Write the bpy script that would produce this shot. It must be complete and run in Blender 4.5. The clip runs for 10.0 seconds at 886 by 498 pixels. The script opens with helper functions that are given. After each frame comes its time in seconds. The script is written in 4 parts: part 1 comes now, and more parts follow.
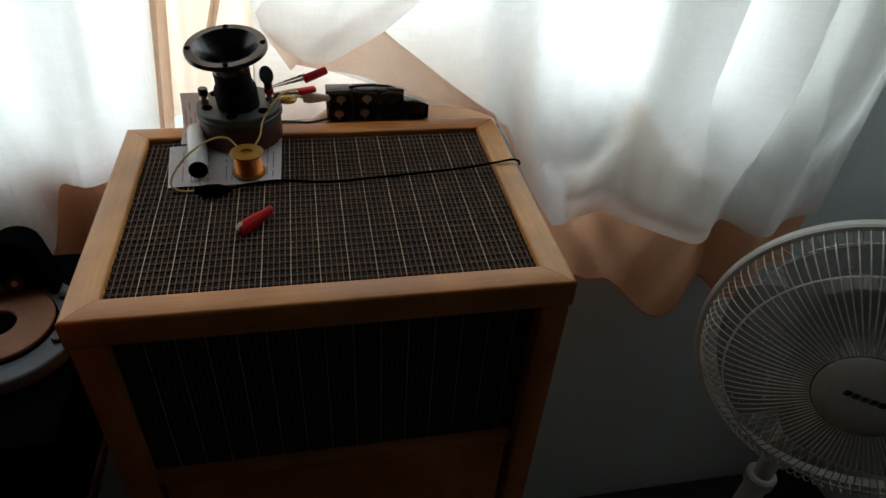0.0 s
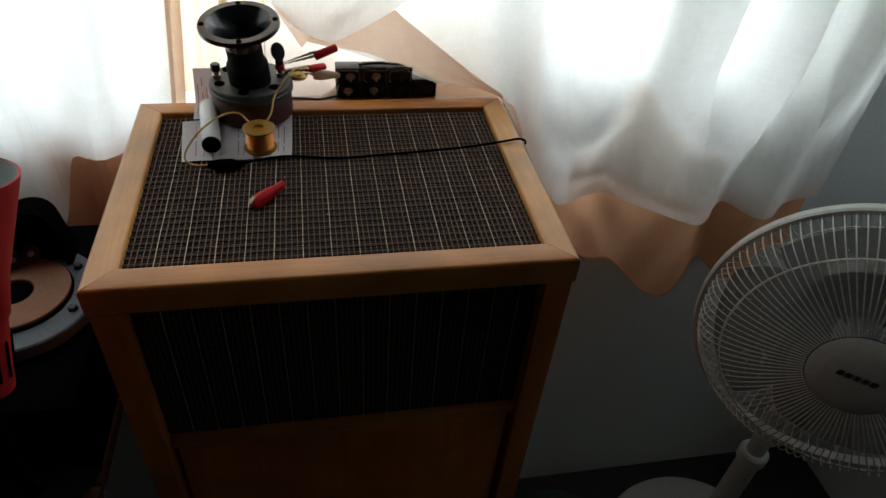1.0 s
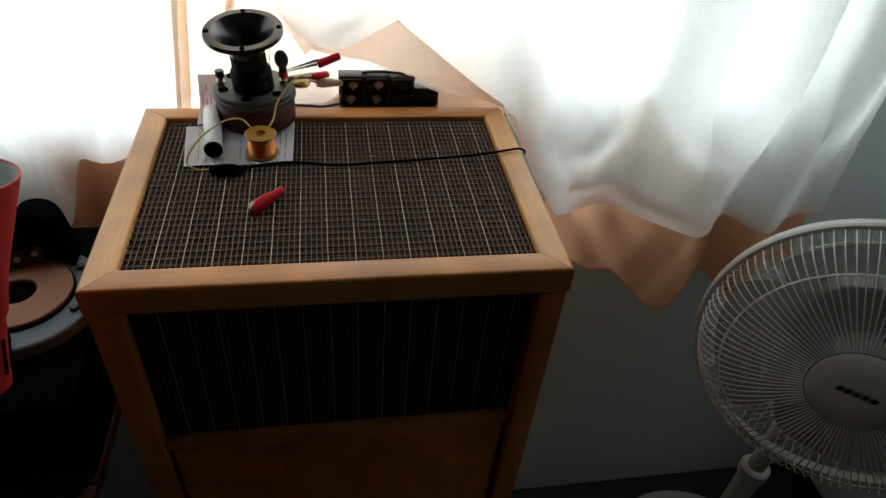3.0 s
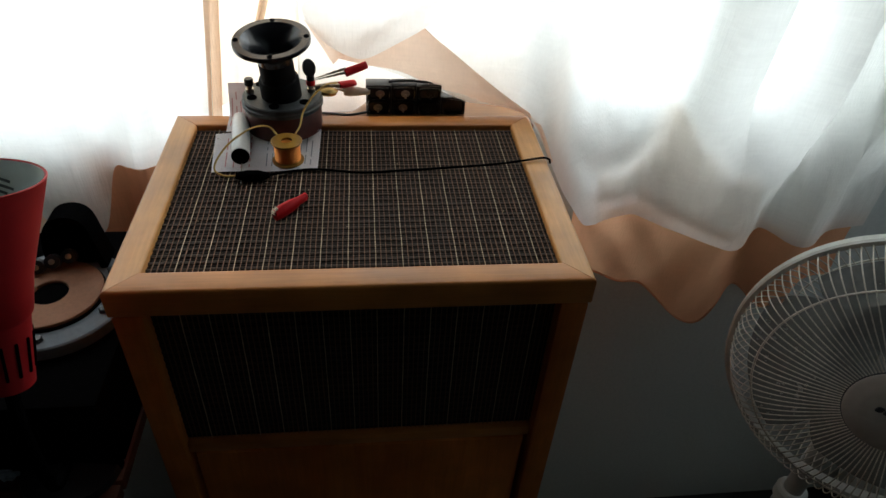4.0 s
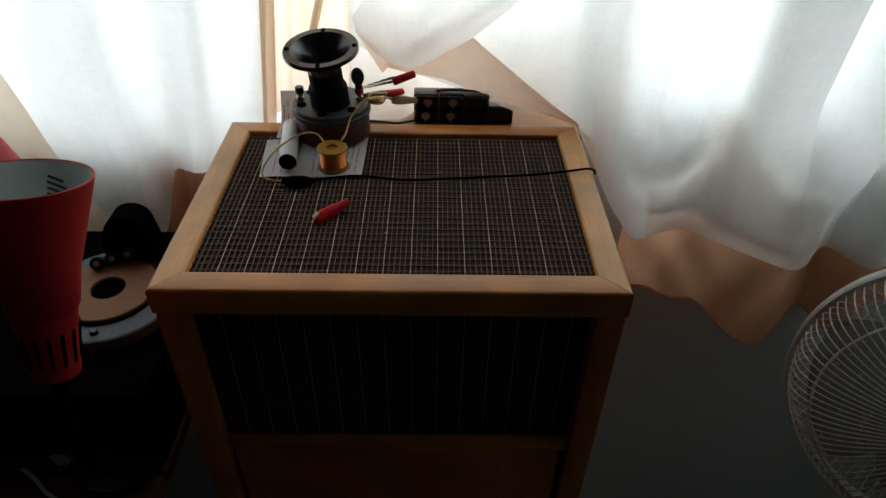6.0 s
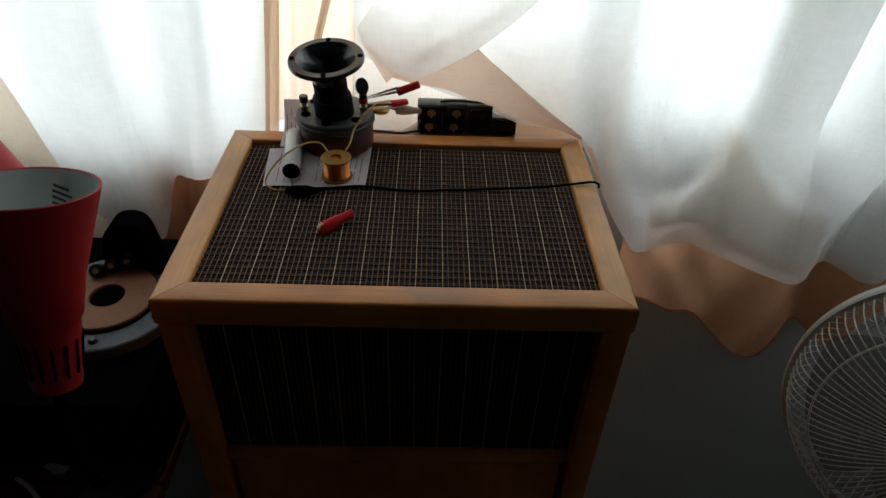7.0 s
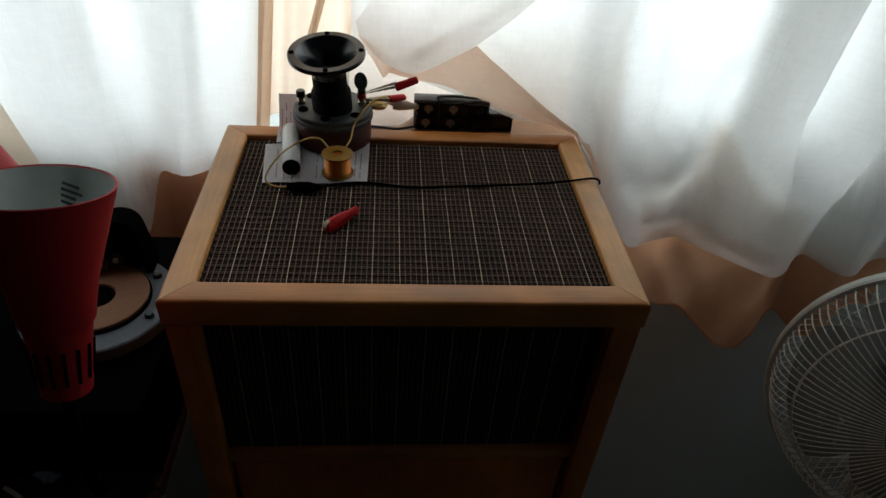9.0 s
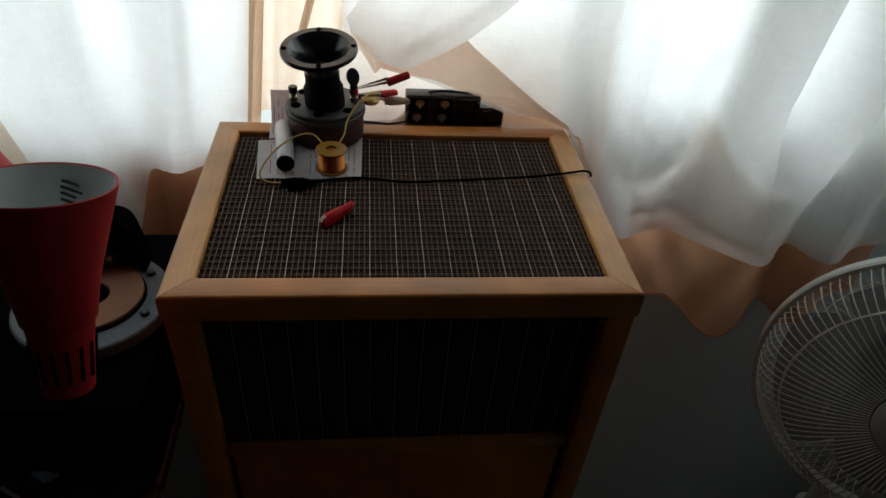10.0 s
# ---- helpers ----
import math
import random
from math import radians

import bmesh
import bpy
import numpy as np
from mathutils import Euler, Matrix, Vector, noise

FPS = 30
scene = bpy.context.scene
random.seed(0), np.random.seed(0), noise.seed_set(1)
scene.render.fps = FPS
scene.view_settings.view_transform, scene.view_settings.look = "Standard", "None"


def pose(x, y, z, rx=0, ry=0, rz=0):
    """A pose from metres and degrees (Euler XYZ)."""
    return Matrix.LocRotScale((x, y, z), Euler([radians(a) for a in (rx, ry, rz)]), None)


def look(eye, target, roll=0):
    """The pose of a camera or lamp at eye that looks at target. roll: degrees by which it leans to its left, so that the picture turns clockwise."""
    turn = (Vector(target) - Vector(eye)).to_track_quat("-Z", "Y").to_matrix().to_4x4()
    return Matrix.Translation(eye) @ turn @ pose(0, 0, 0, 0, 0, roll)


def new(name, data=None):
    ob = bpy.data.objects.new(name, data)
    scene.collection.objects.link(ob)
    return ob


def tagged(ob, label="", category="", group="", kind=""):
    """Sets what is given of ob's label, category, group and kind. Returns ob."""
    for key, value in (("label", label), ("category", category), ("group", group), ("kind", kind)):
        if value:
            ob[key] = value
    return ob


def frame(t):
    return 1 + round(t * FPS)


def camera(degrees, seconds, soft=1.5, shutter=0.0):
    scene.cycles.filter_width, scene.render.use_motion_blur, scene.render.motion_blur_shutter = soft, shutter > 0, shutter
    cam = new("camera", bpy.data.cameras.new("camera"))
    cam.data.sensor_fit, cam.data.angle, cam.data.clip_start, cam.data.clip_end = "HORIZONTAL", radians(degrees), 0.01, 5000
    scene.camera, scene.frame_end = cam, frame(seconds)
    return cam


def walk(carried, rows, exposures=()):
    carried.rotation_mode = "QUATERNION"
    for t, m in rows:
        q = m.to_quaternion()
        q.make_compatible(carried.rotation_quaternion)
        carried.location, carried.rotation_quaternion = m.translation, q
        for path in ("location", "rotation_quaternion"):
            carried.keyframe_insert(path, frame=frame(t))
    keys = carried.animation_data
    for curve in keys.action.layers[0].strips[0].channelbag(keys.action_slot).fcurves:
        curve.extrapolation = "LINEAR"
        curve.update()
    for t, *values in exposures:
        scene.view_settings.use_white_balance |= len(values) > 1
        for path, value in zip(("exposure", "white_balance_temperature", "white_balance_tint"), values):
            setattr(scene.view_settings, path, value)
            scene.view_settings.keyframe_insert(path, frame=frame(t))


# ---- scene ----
cam = camera(67.3, 10.0, soft=1.5)
PATH = [
    (0, (-0.008, -0.429, 1.53), (0.352, 1.097, 0.288), 4.4),
    (0.5, (-0.016, -0.439, 1.535), (0.343, 1.083, 0.288), 5.3),
    (1, (-0.019, -0.443, 1.539), (0.338, 1.042, 0.248), 5.4),
    (1.5, (-0.016, -0.442, 1.541), (0.354, 1.019, 0.225), 5.7),
    (2, (-0.013, -0.443, 1.543), (0.36, 1.029, 0.242), 6.0),
    (2.5, (-0.01, -0.448, 1.544), (0.341, 1.043, 0.258), 5.8),
    (4, (0.009, -0.451, 1.539), (0.234, 1.091, 0.284), 4.0),
    (4.5, (0.022, -0.454, 1.543), (0.142, 1.108, 0.299), 1.8),
    (5, (0.031, -0.456, 1.541), (0.116, 1.113, 0.304), 1.0),
    (5.5, (0.04, -0.455, 1.538), (0.079, 1.111, 0.295), 0.7),
    (7, (0.025, -0.447, 1.542), (0.079, 1.134, 0.318), 2.5),
    (7.5, (0.015, -0.445, 1.543), (0.091, 1.136, 0.321), 3.1),
    (8, (-0.001, -0.444, 1.543), (0.098, 1.136, 0.321), 3.4),
    (8.5, (-0.016, -0.442, 1.541), (0.125, 1.132, 0.315), 4.2),
    (9, (-0.026, -0.441, 1.54), (0.152, 1.125, 0.308), 4.9),
    (9.5, (-0.033, -0.443, 1.54), (0.169, 1.116, 0.304), 5.2),
    (10, (-0.039, -0.447, 1.542), (0.187, 1.106, 0.303), 5.2),
]
walk(cam, [(t, look(eye, target, roll)) for t, eye, target, roll in PATH],
     [(0, -0.3), (0.5, -0.25), (1, -0.05), (1.5, 0.25), (2, 0.38), (2.5, 0.38), (4, 0.2), (4.5, 0.22), (5, 0.0), (5.5, -0.3), (7, -0.38), (7.5, -0.45), (8, -0.52), (9, -0.5), (10, -0.5)])

# ---- world and light ----
world = bpy.data.worlds.new("sky")
scene.world = world
world.use_nodes = True
wn = world.node_tree.nodes
sky = wn.new("ShaderNodeTexSky")
sky.sky_type, sky.sun_disc = "NISHITA", False
sky.sun_elevation, sky.sun_rotation = radians(50), radians(20)
wn["Background"].inputs["Strength"].default_value = 0.06
world.node_tree.links.new(sky.outputs[0], wn["Background"].inputs["Color"])

WALL_Y, FLOOR_Z, SILL_Z = 0.45, -0.07, 1.118
WIN_L, WIN_R, WIN_T, WIN_B = -1.25, 0.84, 2.15, 1.06
SIDE_Y0, SIDE_Y1, SIDE_B, SIDE_T = 0.02, 0.40, 0.95, 2.0


def area_lamp(name, m, sx, sy, watts, colour):
    data = bpy.data.lights.new(name, "AREA")
    data.shape, data.size, data.size_y, data.energy, data.color = "RECTANGLE", sx, sy, watts, colour
    ob = new(name, data)
    ob.matrix_world = m
    return ob


# daylight standing in the window opening
area_lamp("window_daylight", pose((WIN_L + WIN_R) / 2, 0.53, (WIN_B + WIN_T) / 2, 90, 0, 180), WIN_R - WIN_L - 0.02,
          WIN_T - WIN_B - 0.02, 12.2, (0.84, 0.97, 1.0)).rotation_mode = "XYZ"
# cooler daylight from the side window, out of view to the right
area_lamp("side_window_daylight", pose(1.36, (SIDE_Y0 + SIDE_Y1) / 2, (SIDE_B + SIDE_T) / 2, 0, 90, 0), SIDE_T - SIDE_B - 0.04, SIDE_Y1 - SIDE_Y0 - 0.04, 0.85, (0.92, 0.97, 1.0))


# ---- materials ----
def material(name, colour, rough=0.6, metal=0.0, var=0.12, scale=30.0, stretch=(1, 1, 1), bump=0.1, bump_scale=None, fine=None,
             spec=0.5, piece=0.0, alpha=1.0, coat=0.0):
    """Two scales of colour variation, roughness variation and a fine relief, at real size."""
    m = bpy.data.materials.new(name)
    m.use_nodes = True
    n, l = m.node_tree.nodes, m.node_tree.links
    p = n["Principled BSDF"]
    tc, mp = n.new("ShaderNodeTexCoord"), n.new("ShaderNodeMapping")
    mp.inputs["Scale"].default_value = stretch
    l.new(tc.outputs["Object"], mp.inputs["Vector"])
    big, small = n.new("ShaderNodeTexNoise"), n.new("ShaderNodeTexNoise")
    big.inputs["Scale"].default_value, big.inputs["Detail"].default_value = scale * 0.25, 3
    small.inputs["Scale"].default_value, small.inputs["Detail"].default_value = (fine or scale * 4), 5
    for t in (big, small):
        l.new(mp.outputs[0], t.inputs["Vector"])
    add = n.new("ShaderNodeMath")
    add.operation = "ADD"
    l.new(big.outputs["Fac"], add.inputs[0]), l.new(small.outputs["Fac"], add.inputs[1])
    last = add
    if piece:
        info, mul = n.new("ShaderNodeObjectInfo"), n.new("ShaderNodeMath")
        mul.operation = "MULTIPLY_ADD"
        mul.inputs[1].default_value = piece
        l.new(info.outputs["Random"], mul.inputs[0]), l.new(add.outputs[0], mul.inputs[2])
        last = mul
    rng = n.new("ShaderNodeMapRange")
    rng.inputs["From Min"].default_value, rng.inputs["From Max"].default_value = 0.5, 1.5 + piece
    rng.inputs["To Min"].default_value, rng.inputs["To Max"].default_value = 1 - var * 2, 1 + var * 2
    l.new(last.outputs[0], rng.inputs["Value"])
    mix = n.new("ShaderNodeMix")
    mix.data_type, mix.blend_type = "RGBA", "MULTIPLY"
    mix.inputs[0].default_value = 1
    mix.inputs[6].default_value = (*colour, 1)
    l.new(rng.outputs[0], mix.inputs[7])
    l.new(mix.outputs[2], p.inputs["Base Color"])
    rr = n.new("ShaderNodeMapRange")
    rr.inputs["To Min"].default_value, rr.inputs["To Max"].default_value = max(rough - 0.1, 0.02), min(rough + 0.1, 1)
    l.new(big.outputs["Fac"], rr.inputs["Value"]), l.new(rr.outputs[0], p.inputs["Roughness"])
    p.inputs["Metallic"].default_value, p.inputs["Specular IOR Level"].default_value = metal, spec
    p.inputs["Coat Weight"].default_value, p.inputs["Alpha"].default_value = coat, alpha
    if bump:
        b = n.new("ShaderNodeBump")
        b.inputs["Strength"].default_value, b.inputs["Distance"].default_value = bump, 0.002
        l.new(small.outputs["Fac"], b.inputs["Height"]), l.new(b.outputs[0], p.inputs["Normal"])
    return m


def wood(name, colour, dark, axis, rough=0.42, ring=1.0):
    """Boards with long grain along an axis, pores and a worn satin varnish."""
    m = bpy.data.materials.new(name)
    m.use_nodes = True
    n, l = m.node_tree.nodes, m.node_tree.links
    p = n["Principled BSDF"]
    tc, mp = n.new("ShaderNodeTexCoord"), n.new("ShaderNodeMapping")
    sc = [38.0, 38.0, 38.0]
    sc[axis] = 2.2
    mp.inputs["Scale"].default_value = sc
    l.new(tc.outputs["Object"], mp.inputs["Vector"])
    grain, pore, blot = (n.new("ShaderNodeTexNoise") for _ in range(3))
    grain.inputs["Scale"].default_value, grain.inputs["Detail"].default_value, grain.inputs["Distortion"].default_value = 1.0 * ring, 4, 0.8
    pore.inputs["Scale"].default_value, pore.inputs["Detail"].default_value = 9, 4
    blot.inputs["Scale"].default_value, blot.inputs["Detail"].default_value = 14, 4
    l.new(mp.outputs[0], grain.inputs["Vector"]), l.new(mp.outputs[0], pore.inputs["Vector"])
    l.new(tc.outputs["Object"], blot.inputs["Vector"])
    ramp = n.new("ShaderNodeValToRGB")
    ramp.color_ramp.elements[0].position, ramp.color_ramp.elements[1].position = 0.32, 0.68
    ramp.color_ramp.elements[0].color, ramp.color_ramp.elements[1].color = (*dark, 1), (*colour, 1)
    l.new(grain.outputs["Fac"], ramp.inputs[0])
    last = ramp.outputs[0]
    for tex, lo, hi in ((pore, 0.90, 1.06), (blot, 0.74, 1.2)):
        r, mix = n.new("ShaderNodeMapRange"), n.new("ShaderNodeMix")
        r.inputs["From Min"].default_value, r.inputs["From Max"].default_value = 0.3, 0.7
        r.inputs["To Min"].default_value, r.inputs["To Max"].default_value = lo, hi
        mix.data_type, mix.blend_type = "RGBA", "MULTIPLY"
        mix.inputs[0].default_value = 1
        l.new(tex.outputs["Fac"], r.inputs["Value"]), l.new(last, mix.inputs[6]), l.new(r.outputs[0], mix.inputs[7])
        last = mix.outputs[2]
    l.new(last, p.inputs["Base Color"])
    rr = n.new("ShaderNodeMapRange")
    rr.inputs["To Min"].default_value, rr.inputs["To Max"].default_value = rough - 0.12, rough + 0.15
    l.new(blot.outputs["Fac"], rr.inputs["Value"]), l.new(rr.outputs[0], p.inputs["Roughness"])
    b = n.new("ShaderNodeBump")
    b.inputs["Strength"].default_value, b.inputs["Distance"].default_value = 0.12, 0.001
    l.new(pore.outputs["Fac"], b.inputs["Height"]), l.new(b.outputs[0], p.inputs["Normal"])
    return m


def cloth(name, colour, through_colour, share=0.5):
    """Thin woven curtain cloth that scatters daylight through itself."""
    m = bpy.data.materials.new(name)
    m.use_nodes = True
    n, l = m.node_tree.nodes, m.node_tree.links
    n.remove(n["Principled BSDF"])
    tc = n.new("ShaderNodeTexCoord")
    weave, slub, crease = n.new("ShaderNodeTexNoise"), n.new("ShaderNodeTexNoise"), n.new("ShaderNodeTexNoise")
    mp = n.new("ShaderNodeMapping")
    mp.inputs["Scale"].default_value = (30, 30, 260)
    l.new(tc.outputs["Object"], mp.inputs["Vector"]), l.new(mp.outputs[0], slub.inputs["Vector"])
    mp2 = n.new("ShaderNodeMapping")
    mp2.inputs["Scale"].default_value = (420, 420, 30)
    l.new(tc.outputs["Object"], mp2.inputs["Vector"]), l.new(mp2.outputs[0], weave.inputs["Vector"])
    l.new(tc.outputs["Object"], crease.inputs["Vector"])
    slub.inputs["Scale"].default_value = weave.inputs["Scale"].default_value = 1
    crease.inputs["Scale"].default_value, crease.inputs["Detail"].default_value, crease.inputs["Distortion"].default_value = 26, 6, 1.2
    a1, a2 = n.new("ShaderNodeMath"), n.new("ShaderNodeMath")
    a1.operation = a2.operation = "ADD"
    l.new(weave.outputs["Fac"], a1.inputs[0]), l.new(slub.outputs["Fac"], a1.inputs[1])
    l.new(a1.outputs[0], a2.inputs[0]), l.new(crease.outputs["Fac"], a2.inputs[1])
    r = n.new("ShaderNodeMapRange")
    r.inputs["From Min"].default_value, r.inputs["From Max"].default_value = 1.0, 2.0
    r.inputs["To Min"].default_value, r.inputs["To Max"].default_value = 0.95, 1.03
    l.new(a2.outputs[0], r.inputs["Value"])
    outs = []
    for c in (colour, through_colour):
        mix = n.new("ShaderNodeMix")
        mix.data_type, mix.blend_type = "RGBA", "MULTIPLY"
        mix.inputs[0].default_value, mix.inputs[6].default_value = 1, (*c, 1)
        l.new(r.outputs[0], mix.inputs[7])
        outs.append(mix.outputs[2])
    bump = n.new("ShaderNodeBump")
    bump.inputs["Strength"].default_value, bump.inputs["Distance"].default_value = 0.22, 0.003
    l.new(a2.outputs[0], bump.inputs["Height"])
    d, t, ms = n.new("ShaderNodeBsdfDiffuse"), n.new("ShaderNodeBsdfTranslucent"), n.new("ShaderNodeMixShader")
    ms.inputs[0].default_value = share
    for node, c in ((d, outs[0]), (t, outs[1])):
        l.new(c, node.inputs["Color"]), l.new(bump.outputs[0], node.inputs["Normal"])
    l.new(d.outputs[0], ms.inputs[1]), l.new(t.outputs[0], ms.inputs[2])
    l.new(ms.outputs[0], n["Material Output"].inputs["Surface"])
    return m


OAK_X = wood("varnished_wood_x", (0.57, 0.230, 0.056), (0.50, 0.180, 0.040), 0, 0.36)
# same wood, lightened for the window's sheen on the side rails
OAK_Y = wood("varnished_wood_y_lit", (0.62, 0.305, 0.098), (0.55, 0.250, 0.074), 1, 0.38)
# same wood, reddened for the warm, darker light on the uprights
OAK_Z = wood("varnished_wood_z_warm", (0.64, 0.205, 0.040), (0.52, 0.140, 0.025), 2)
TABLE_WOOD = wood("red_brown_wood", (0.10, 0.030, 0.014), (0.07, 0.02, 0.010), 0, 0.75)
WALL_PAINT = material("grey_wall_paint", (0.71, 0.76, 0.74), 0.75, var=0.06, scale=6, bump=0.12, fine=140)
# near-black colour for the unseen walls and ceiling keeps bounce light down
ROOM_DARK = material("room_bounce_dark", (0.05, 0.05, 0.052), 0.85, var=0.05, scale=5, bump=0.1, fine=120)
SILL_WOOD = wood("sill_wood", (0.40, 0.20, 0.09), (0.30, 0.14, 0.06), 0)
WHITE_PAINT = material("white_frame_paint", (0.75, 0.74, 0.70), 0.45, var=0.05, scale=10)
# floor colour holds the deep shade, so it is almost black
FLOOR_MAT = material("shade_dark_floor", (0.020, 0.021, 0.018), 0.7, var=0.25, scale=8, bump=0.2)
CURTAIN = cloth("white_curtain_cloth", (0.83, 0.81, 0.78), (0.915, 0.92, 0.905), 0.62)
LINING = cloth("peach_lining_cloth", (0.76, 0.40, 0.24), (0.90, 0.50, 0.30), 0.55)
BAND = cloth("doubled_edge_cloth", (0.86, 0.76, 0.68), (0.98, 0.89, 0.81), 0.64)
TURNED = cloth("turned_lining_cloth", (0.84, 0.65, 0.54), (0.98, 0.80, 0.68), 0.74)
FLAP = cloth("lined_flap_cloth", (0.84, 0.80, 0.76), (0.96, 0.92, 0.88), 0.66)
SIDE_HEM = cloth("tan_side_hem_cloth", (0.70, 0.50, 0.36), (0.85, 0.62, 0.45), 0.5)
HEM = cloth("doubled_hem_cloth", (0.80, 0.66, 0.55), (0.95, 0.79, 0.64), 0.66)
CLOTH_DARK = material("speaker_cloth_ground", (0.006, 0.0038, 0.003), 0.95, var=0.25, scale=60, bump=0.3)
THREAD = material("brown_thread", (0.15, 0.078, 0.045), 0.85, var=0.3, scale=120, bump=0.3)
THREAD_CROSS = material("cross_thread", (0.042, 0.028, 0.020), 0.85, var=0.3, scale=120, bump=0.3)
THREAD_LIGHT = material("cream_thread", (0.42, 0.31, 0.20), 0.7, var=0.3, scale=150, bump=0.3)
BLACK = material("black_plastic", (0.012, 0.012, 0.014), 0.35, var=0.15, scale=40, bump=0.05)
BLACK_MATT = material("black_matt", (0.003, 0.003, 0.0033), 0.95, var=0.2, scale=25, bump=0.1, spec=0.0)
THROAT = material("matt_black_casting", (0.005, 0.005, 0.006), 0.7, var=0.15, scale=50, bump=0.1, spec=0.1)
HORN_BLACK = material("glossy_horn_black", (0.007, 0.008, 0.011), 0.24, var=0.1, scale=50, bump=0.03)
GREY_METAL = material("cast_grey_metal", (0.065, 0.073, 0.075), 0.5, metal=0.4, var=0.15, scale=60, bump=0.15)
STEEL = material("dull_steel", (0.48, 0.44, 0.36), 0.35, metal=1.0, var=0.15, scale=90, bump=0.1)
MAGNET = material("red_brown_ferrite", (0.065, 0.013, 0.009), 0.5, var=0.2, scale=50)
RED_PLASTIC = material("red_vinyl", (0.60, 0.008, 0.014), 0.5, spec=0.3, var=0.1, scale=60, bump=0.05)
LAMP_RED = material("red_lamp_enamel", (0.40, 0.004, 0.007), 0.6, var=0.06, scale=25, bump=0.03)
LAMP_INSIDE = material("pale_lamp_inside", (0.50, 0.54, 0.52), 0.5, var=0.05, scale=25, bump=0.03)
PAPER = cloth("printed_paper", (0.86, 0.85, 0.87), (0.93, 0.85, 0.85), 0.45)
INK_RED = material("red_print", (0.62, 0.28, 0.28), 0.8, var=0.1)
INK_GREY = material("grey_print", (0.36, 0.36, 0.40), 0.8, var=0.1)
INK_DARK = material("dark_print", (0.05, 0.06, 0.06), 0.7, var=0.1)
FILM_WHITE = material("milky_plastic", (0.70, 0.72, 0.71), 0.3, var=0.08, scale=50, bump=0.03, coat=0.3)
YELLOW_WIRE = material("yellow_wire", (0.62, 0.40, 0.10), 0.45, var=0.1, scale=80)
BOBBIN = material("amber_bobbin", (0.34, 0.17, 0.022), 0.35, var=0.1, scale=60)
COPPER = material("copper_winding", (0.72, 0.26, 0.06), 0.35, metal=0.8, var=0.15, scale=40, stretch=(1, 1, 30), bump=0.3)
BRASS = material("brass", (0.60, 0.42, 0.16), 0.35, metal=0.9, var=0.15, scale=80)
CREAM = material("cream_boot", (0.72, 0.66, 0.54), 0.5, var=0.08, scale=60)
FAN_WHITE = material("aged_white_plastic", (0.58, 0.58, 0.54), 0.42, var=0.08, scale=20, bump=0.04)
FAN_WIRE = material("painted_wire", (0.58, 0.55, 0.48), 0.45, var=0.25, scale=60, bump=0.1)
FAN_BLADE = material("smoky_blade", (0.34, 0.36, 0.35), 0.4, var=0.15, scale=25, bump=0.03, alpha=0.5)
FAN_DARK = material("badge_ink_and_gap_shade", (0.02, 0.025, 0.035), 0.4, var=0.1)
CORK = material("tan_fibre_disc", (0.25, 0.115, 0.065), 0.75, var=0.12, scale=60, bump=0.15)
RIM_GREY = material("grey_cast_rim", (0.11, 0.13, 0.155), 0.6, spec=0.3, var=0.12, scale=40, bump=0.1)
SOCKET = material("socket_metal", (0.55, 0.52, 0.46), 0.45, metal=0.5, var=0.2, scale=90)
WRAPPER = material("grey_blue_plastic", (0.26, 0.32, 0.37), 0.45, var=0.2, scale=60)
WHITE_CABLE = material("white_cable", (0.62, 0.60, 0.55), 0.5, var=0.1)
FOLIAGE = material("dark_green_clutter", (0.03, 0.055, 0.03), 0.7, var=0.3, scale=60)


# ---- mesh tools ----
def mesh_of(name, bm, mat, smooth=True, angle=0.6):
    me = bpy.data.meshes.new(name)
    bmesh.ops.recalc_face_normals(bm, faces=bm.faces)
    if smooth:
        for f in bm.faces:
            f.smooth = True
        for e in bm.edges:
            if len(e.link_faces) == 2 and e.calc_face_angle(0) > angle:
                e.smooth = False
    bm.to_mesh(me)
    bm.free()
    me.materials.append(mat)
    return me


def part(name, bm, mat, parent=None, label="", smooth=True):
    ob = new(name, mesh_of(name, bm, mat, smooth))
    if parent is not None:
        ob.parent = parent
    if label:
        ob["label"] = label
    return ob


def thing(name, m, label, category, group="", kind=""):
    ob = new(name)
    ob.empty_display_size = 0.05
    ob.matrix_world = m
    return tagged(ob, label, category, group, kind)


def box(bm, lo, hi, bevel=0.0, seg=2, m=None):
    r = bmesh.ops.create_cube(bm, size=1)
    vs = r["verts"]
    lo, hi = Vector(lo), Vector(hi)
    for v in vs:
        v.co = Vector((lo[i] + (v.co[i] + 0.5) * (hi[i] - lo[i]) for i in range(3)))
    if bevel:
        es = list({e for v in vs for e in v.link_edges})
        r = bmesh.ops.bevel(bm, geom=es, offset=bevel, segments=seg, profile=0.6, affect="EDGES")
        vs = list({v for f in r["faces"] for v in f.verts} | {v for v in vs if v.is_valid})
    if m is not None:
        bmesh.ops.transform(bm, matrix=m, verts=[v for v in vs if v.is_valid])
    return bm


